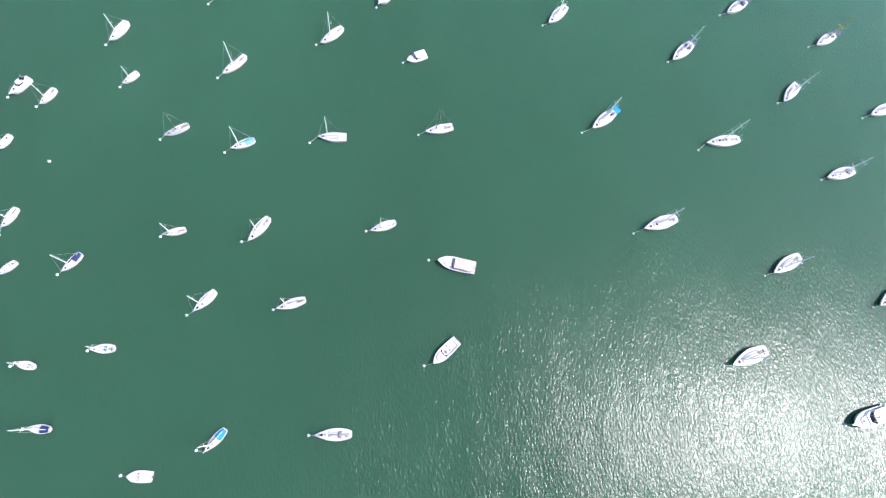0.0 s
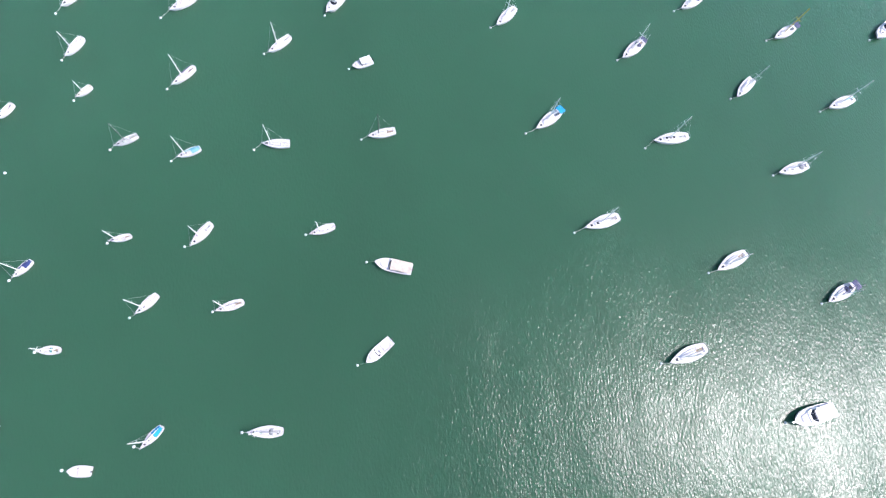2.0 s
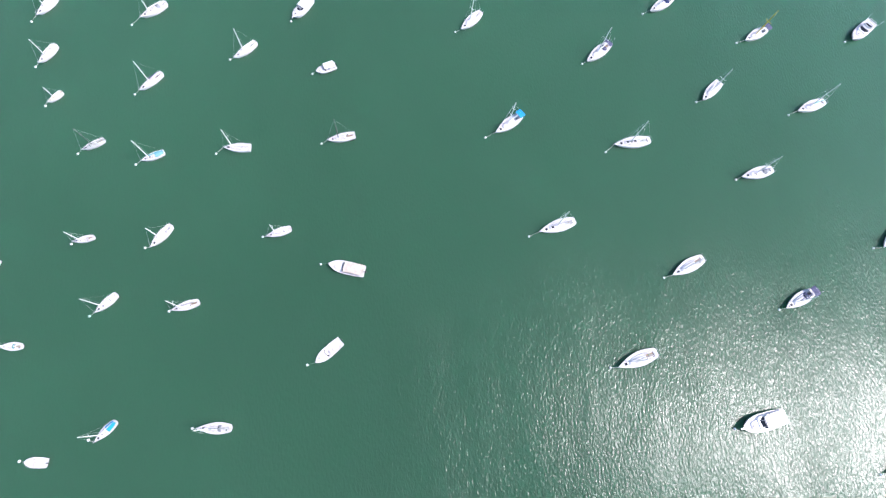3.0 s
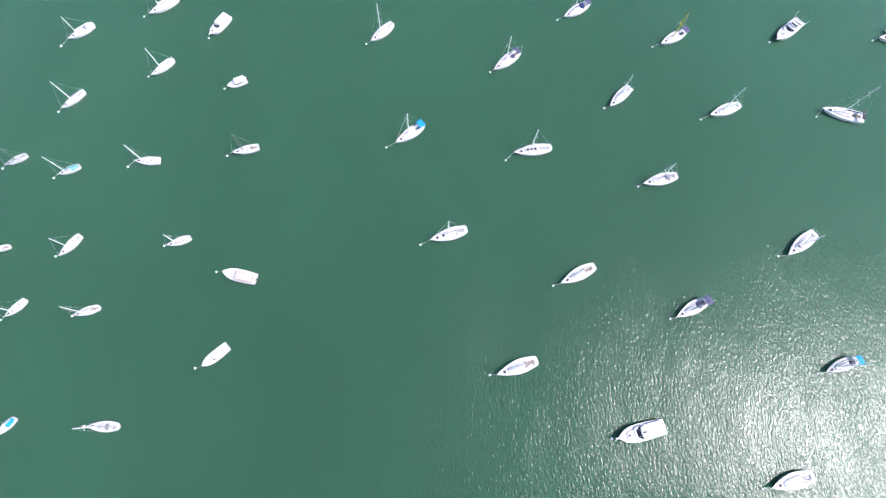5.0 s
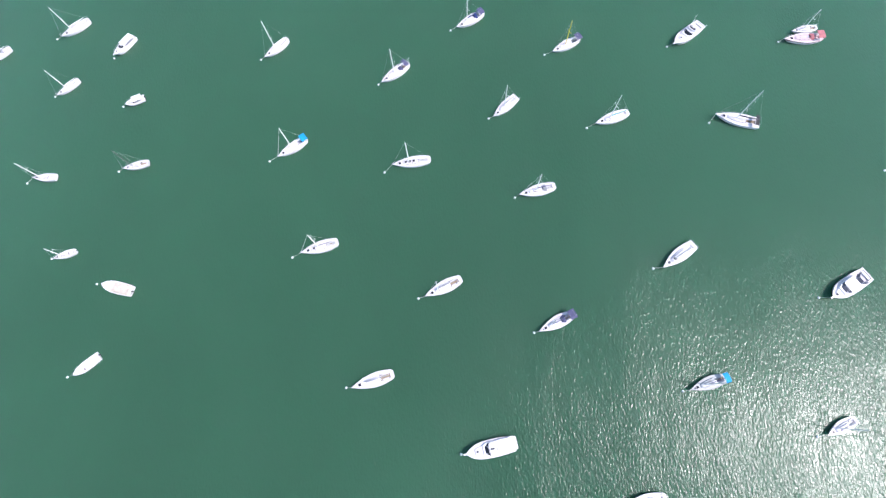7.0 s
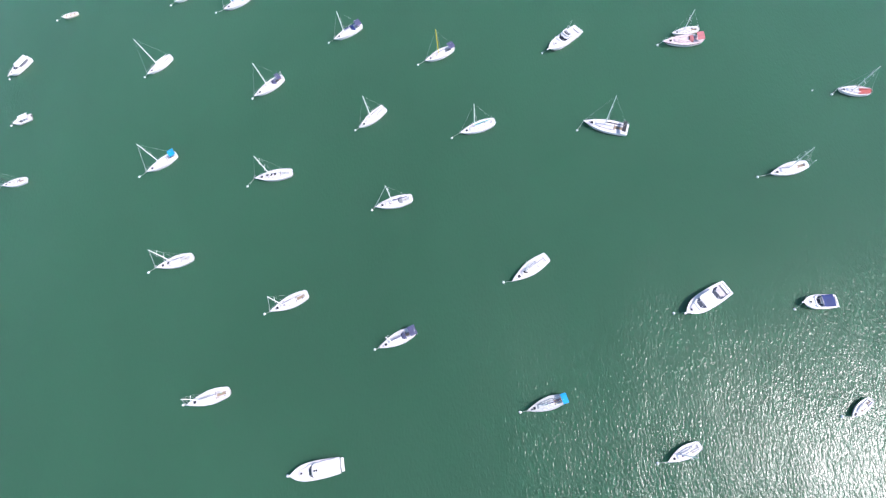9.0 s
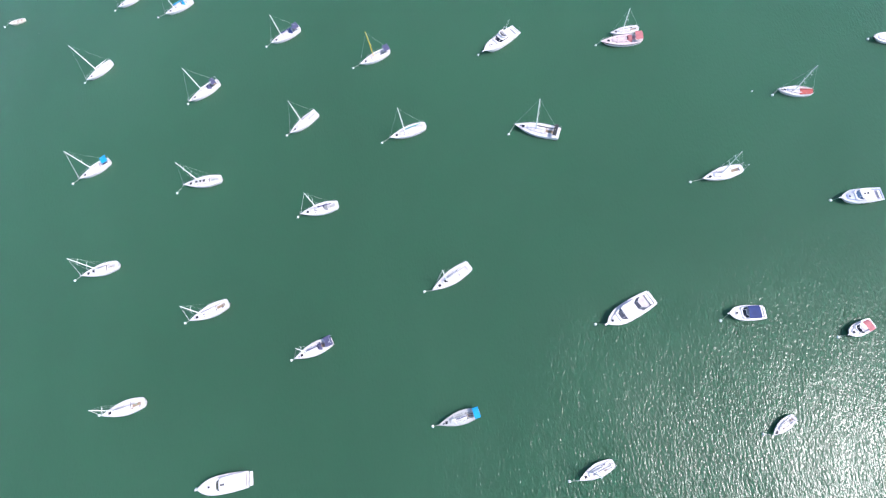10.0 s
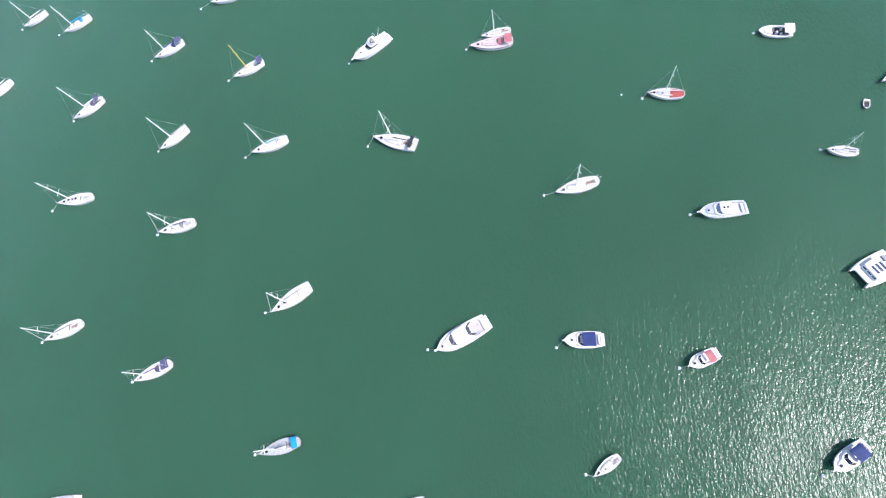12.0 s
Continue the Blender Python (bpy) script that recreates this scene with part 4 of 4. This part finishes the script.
sailboat(71.5, 82.3, -143, 11.5, mast=12.6, step=0.02, buoy=(63.8, 77.8), furled=True, bimini='blue', bimini_span=(-0.5, -0.32), spreaders=2, label="white sailing yacht with bright blue bimini aft")
sailboat(143.1, 95.7, -136, 11.2, mast=12.4, step=0.02, buoy=(137.5, 91.9), boom_cover='grey', transom=0.8, tuck=0, label="white sailing yacht with grey sail on the boom")
sailboat(178.0, 90.1, -160, 12.1, mast=13.3, step=0.07, buoy=(169.7, 87.1), boom_cover='teal', wheel=True, label="white sailing yacht with pale blue canvas along its boom")
sailboat(111.8, 75.7, -172, 12.8, mast=13.4, step=0.06, buoy=(102.9, 72.6), hatches=5, spreaders=2, beam=0.29, label="large white yacht with row of dark cabin windows")
sailboat(151.9, 64.5, -166, 12.0, mast=12.2, step=0.03, buoy=(144.9, 62.6), furled=True, hood='grey', boom_cover='navy', wheel=True, spreaders=2, label="white sailing yacht with dark sprayhood and steel pushpit")
# cover greyed so that boom and its shadow show as one dark line
sailboat(83.7, 46.8, -163, 12.1, mast=12.6, step=0.02, buoy=(75.0, 43.9), furled=True, hatches=2, wheel=True, spreaders=2, boom_cover='grey', label="large white yacht with dark foredeck hatch")
sailboat(122.2, 33.5, -154, 12.2, mast=11.6, step=0.15, buoy=(114.7, 30.4), boom_cover='grey', wheel=True, furled=True, label="white sailing yacht with grey sail cover")
sailboat(154.7, 22.7, -154, 11.4, mast=9.2, step=0.15, buoy=(148.3, 20.0), bimini='navy', bimini_span=(-0.52, -0.34), hood='navy', boom_cover='navy', gantry=True, label="white yacht with navy bimini over cluttered cockpit")
# grey cover colour also stands in for the boom's shadow on deck
sailboat(102.2, 6.8, -162, 12.6, mast=10.5, step=0.15, buoy=(94.5, 4.9), windows=False, hatches=1, furled=True, boom_cover='grey', label="white yacht with plain broad deck and long boom")
cruiser(134.7, -10.8, -168, 13.4, buoy=(126.9, -12.3), beam=0.32, aft='hard', cabin=(0.36, 0.66), roof_span=(0.38, 0.52), label="large white cabin cruiser with dark wrap-round screen")
cruiser(207.6, 122.9, -142, 13.6, buoy=(200.3, 118.6), fly=True, rods=True, cabin=(0.32, 0.66), beam=0.32, label="white flybridge fishing boat with dark screen and outriggers")
sailboat(245.6, 119.3, -179, 13.0, buoy=(237.9, 118.9), deck=deck_pink, hood='pink', bimini='pink', bottom=antifoul_red, stripe=antifoul_red, label="white yacht with faded red cockpit canvas and pink hull edge")
sailboat(247.0, 123.1, -171, 9.0, mast=9.7, step=0.06, label="small white sailing boat rafted alongside a larger yacht")
sailboat(217.7, 88.3, 163, 13.9, mast=15.4, step=0.02, buoy=(209.3, 87.7), boom_cover='black', transom=0.85, tuck=0, wheel=True, spreaders=2, bimini='black', bimini_span=(-0.44, -0.36), label="white racing yacht with black cockpit gear")
# grey of the sail cover includes the shade along the boom
sailboat(192.1, 42.2, -145, 12.6, mast=11.2, step=0.12, buoy=(184.6, 38.7), furled=True, transom=0.72, tuck=0.03, hatches=2, spreaders=2, wheel=True, boom_cover='grey', label="white cruising yacht with round foredeck hatch")
sailboat(194.4, 5.8, -162, 10.8, mast=11.1, step=0.07, buoy=(187.7, 3.8), deck=deck_grey, bimini='blue', bimini_span=(-0.5, -0.36), boom_cover='navy', hull=grey_gel, beam=0.3, label="weathered grey sailing boat with bright blue stern canvas")
cruiser(238.2, 32.5, -150, 13.7, buoy=(229.7, 29.3), second=True, screen=grey_glass, aft_deck=deck_blush, beam=0.34, cabin=(0.32, 0.78), roof_span=(0.34, 0.64), label="long white cabin cruiser with two dark curved screens")
# sail cover painted grey for the boom and the shadow beside it
sailboat(226.6, -5.3, -154, 9.3, mast=10.2, step=0.07, buoy=(220.4, -7.7), boom_cover='grey', label="white sailing yacht with long narrow coachroof")
sailboat(269.4, 5.4, -143, 7.0, buoy=(265.1, 3.5), label="small white day sailer with plain deck")
sailboat(173.2, -23.6, -167, 12.5, buoy=(165.3, -25.4), label="white sailing boat with low coachroof")
cruiser(266.2, 31.7, -178, 8.5, buoy=(260.3, 30.0), low=True, canopy='royal', beam=0.42, cabin=(0.46, 0.68), canopy_span=(0.17, 0.5), label="small white cruiser with navy cockpit canopy")
sailboat(267.3, 70.7, -165, 11.5, mast=12.6, step=0.02, buoy=(259.0, 69.0), spreaders=2, wheel=True, gantry=True, label="white cruising yacht with steel rails and wind vane")
sailboat(291.5, 96.4, 171, 9.3, mast=11.4, step=0.02, buoy=(285.8, 96.0), covered='red', spreaders=2, beam=0.34, label="white yacht with faded red canvas over the cockpit")
cruiser(300.0, 62.4, -175, 10.4, buoy=(293.2, 61.9), beam=0.36, deck=deck_lilac, roof_mat=white_gel, screen=tint_glass, cabin=(0.34, 0.7), label="white cruiser with pale blue deckhouse and dark panes")
cruiser(291.0, 27.6, -155, 6.7, buoy=(286.3, 25.8), low=True, canopy='pink', beam=0.42, cabin=(0.46, 0.7), canopy_span=(0.17, 0.4), label="small white cruiser with faded red canopy")
open_boat(320.6, 112.9, 171, 8.2, buoy=(315.7, 113.6), canopy='white', canopy_span=(0.02, 0.3), inner=rubber, beam=0.42, label="small white sportsboat with black seats and white canopy")
cruiser(314.7, 9.2, -144, 8.2, buoy=(309.9, 5.7), low=True, canopy='royal', beam=0.36, cabin=(0.42, 0.7), canopy_span=(0.12, 0.44), label="white motorboat with navy canvas over its cockpit")
sailboat(328.1, 76.2, 168, 6.6, mast=8.6, step=0.02, buoy=(324.1, 77.2), beam=0.38, boom_cover='navy', label="small white sailing yacht with dark cockpit")
open_boat(336.3, 88.7, -107, 2.8, console=False, motor=False, cuddy=False, hull=grey_gel, inner=rubber, thwarts=1, category='dinghy', name='rubber_dinghy', beam=0.45, board=0.35, label="small grey rubber dinghy afloat")
sailboat(-18.1, 136.6, -139, 12.1, mast=11.6, step=0.12, buoy=(-25.1, 132.5), spreaders=2, label="white sailing yacht with pale deck and slender mast")
sailboat(-79.5, 126.3, -117, 9.5, mast=7.8, step=0.07, buoy=(-83.5, 120.2), label="white sailing yacht at the edge of the moorings")
sailboat(-57.3, 144.5, -145, 7.8, mast=7.3, step=0.07, buoy=(-62.4, 140.8), boom_cover='royal', label="white sailing yacht with royal blue sail cover")
open_boat(16.5, 152.0, -164, 6.6, buoy=(10.9, 150.4), console=False, motor=False, cuddy=False, hull=cream_gel, inner=deck_beige, thwarts=3, category='rowing boat', name='rowing_boat', beam=0.3, transom=0.5, label="small yellowish wooden rowing boat with bare thwarts")
sailboat(65.0, 157.1, -141, 10.4, mast=10.1, step=0.10, buoy=(58.8, 153.5), label="white sailing yacht with clean narrow deck")
sailboat(87.0, 151.2, -146, 11.7, mast=10.7, step=0.14, buoy=(78.5, 147.9), boom_cover='blue', gantry=True, hood='blue', label="white sailing yacht with bright blue sail cover and gantry")
sailboat(150.6, 153.5, -167, 12.5, mast=12.0, step=0.07, buoy=(139.9, 150.8), label="white sailing yacht with plain pale deck")
sailboat(343.2, 95.9, -151, 6.5, hull=navy_gel, label="navy-hulled sailing boat at the far edge of the moorings")
mooring(-85.9, 64.4, None, size=0.4, label="lone white mooring buoy with no boat")
mooring(280.7, 97.8, None, size=0.25, label="small white marker buoy")
catamaran(327.7, 46.9, -151, 9.0, "white power catamaran with grey solar panels and open cockpit")
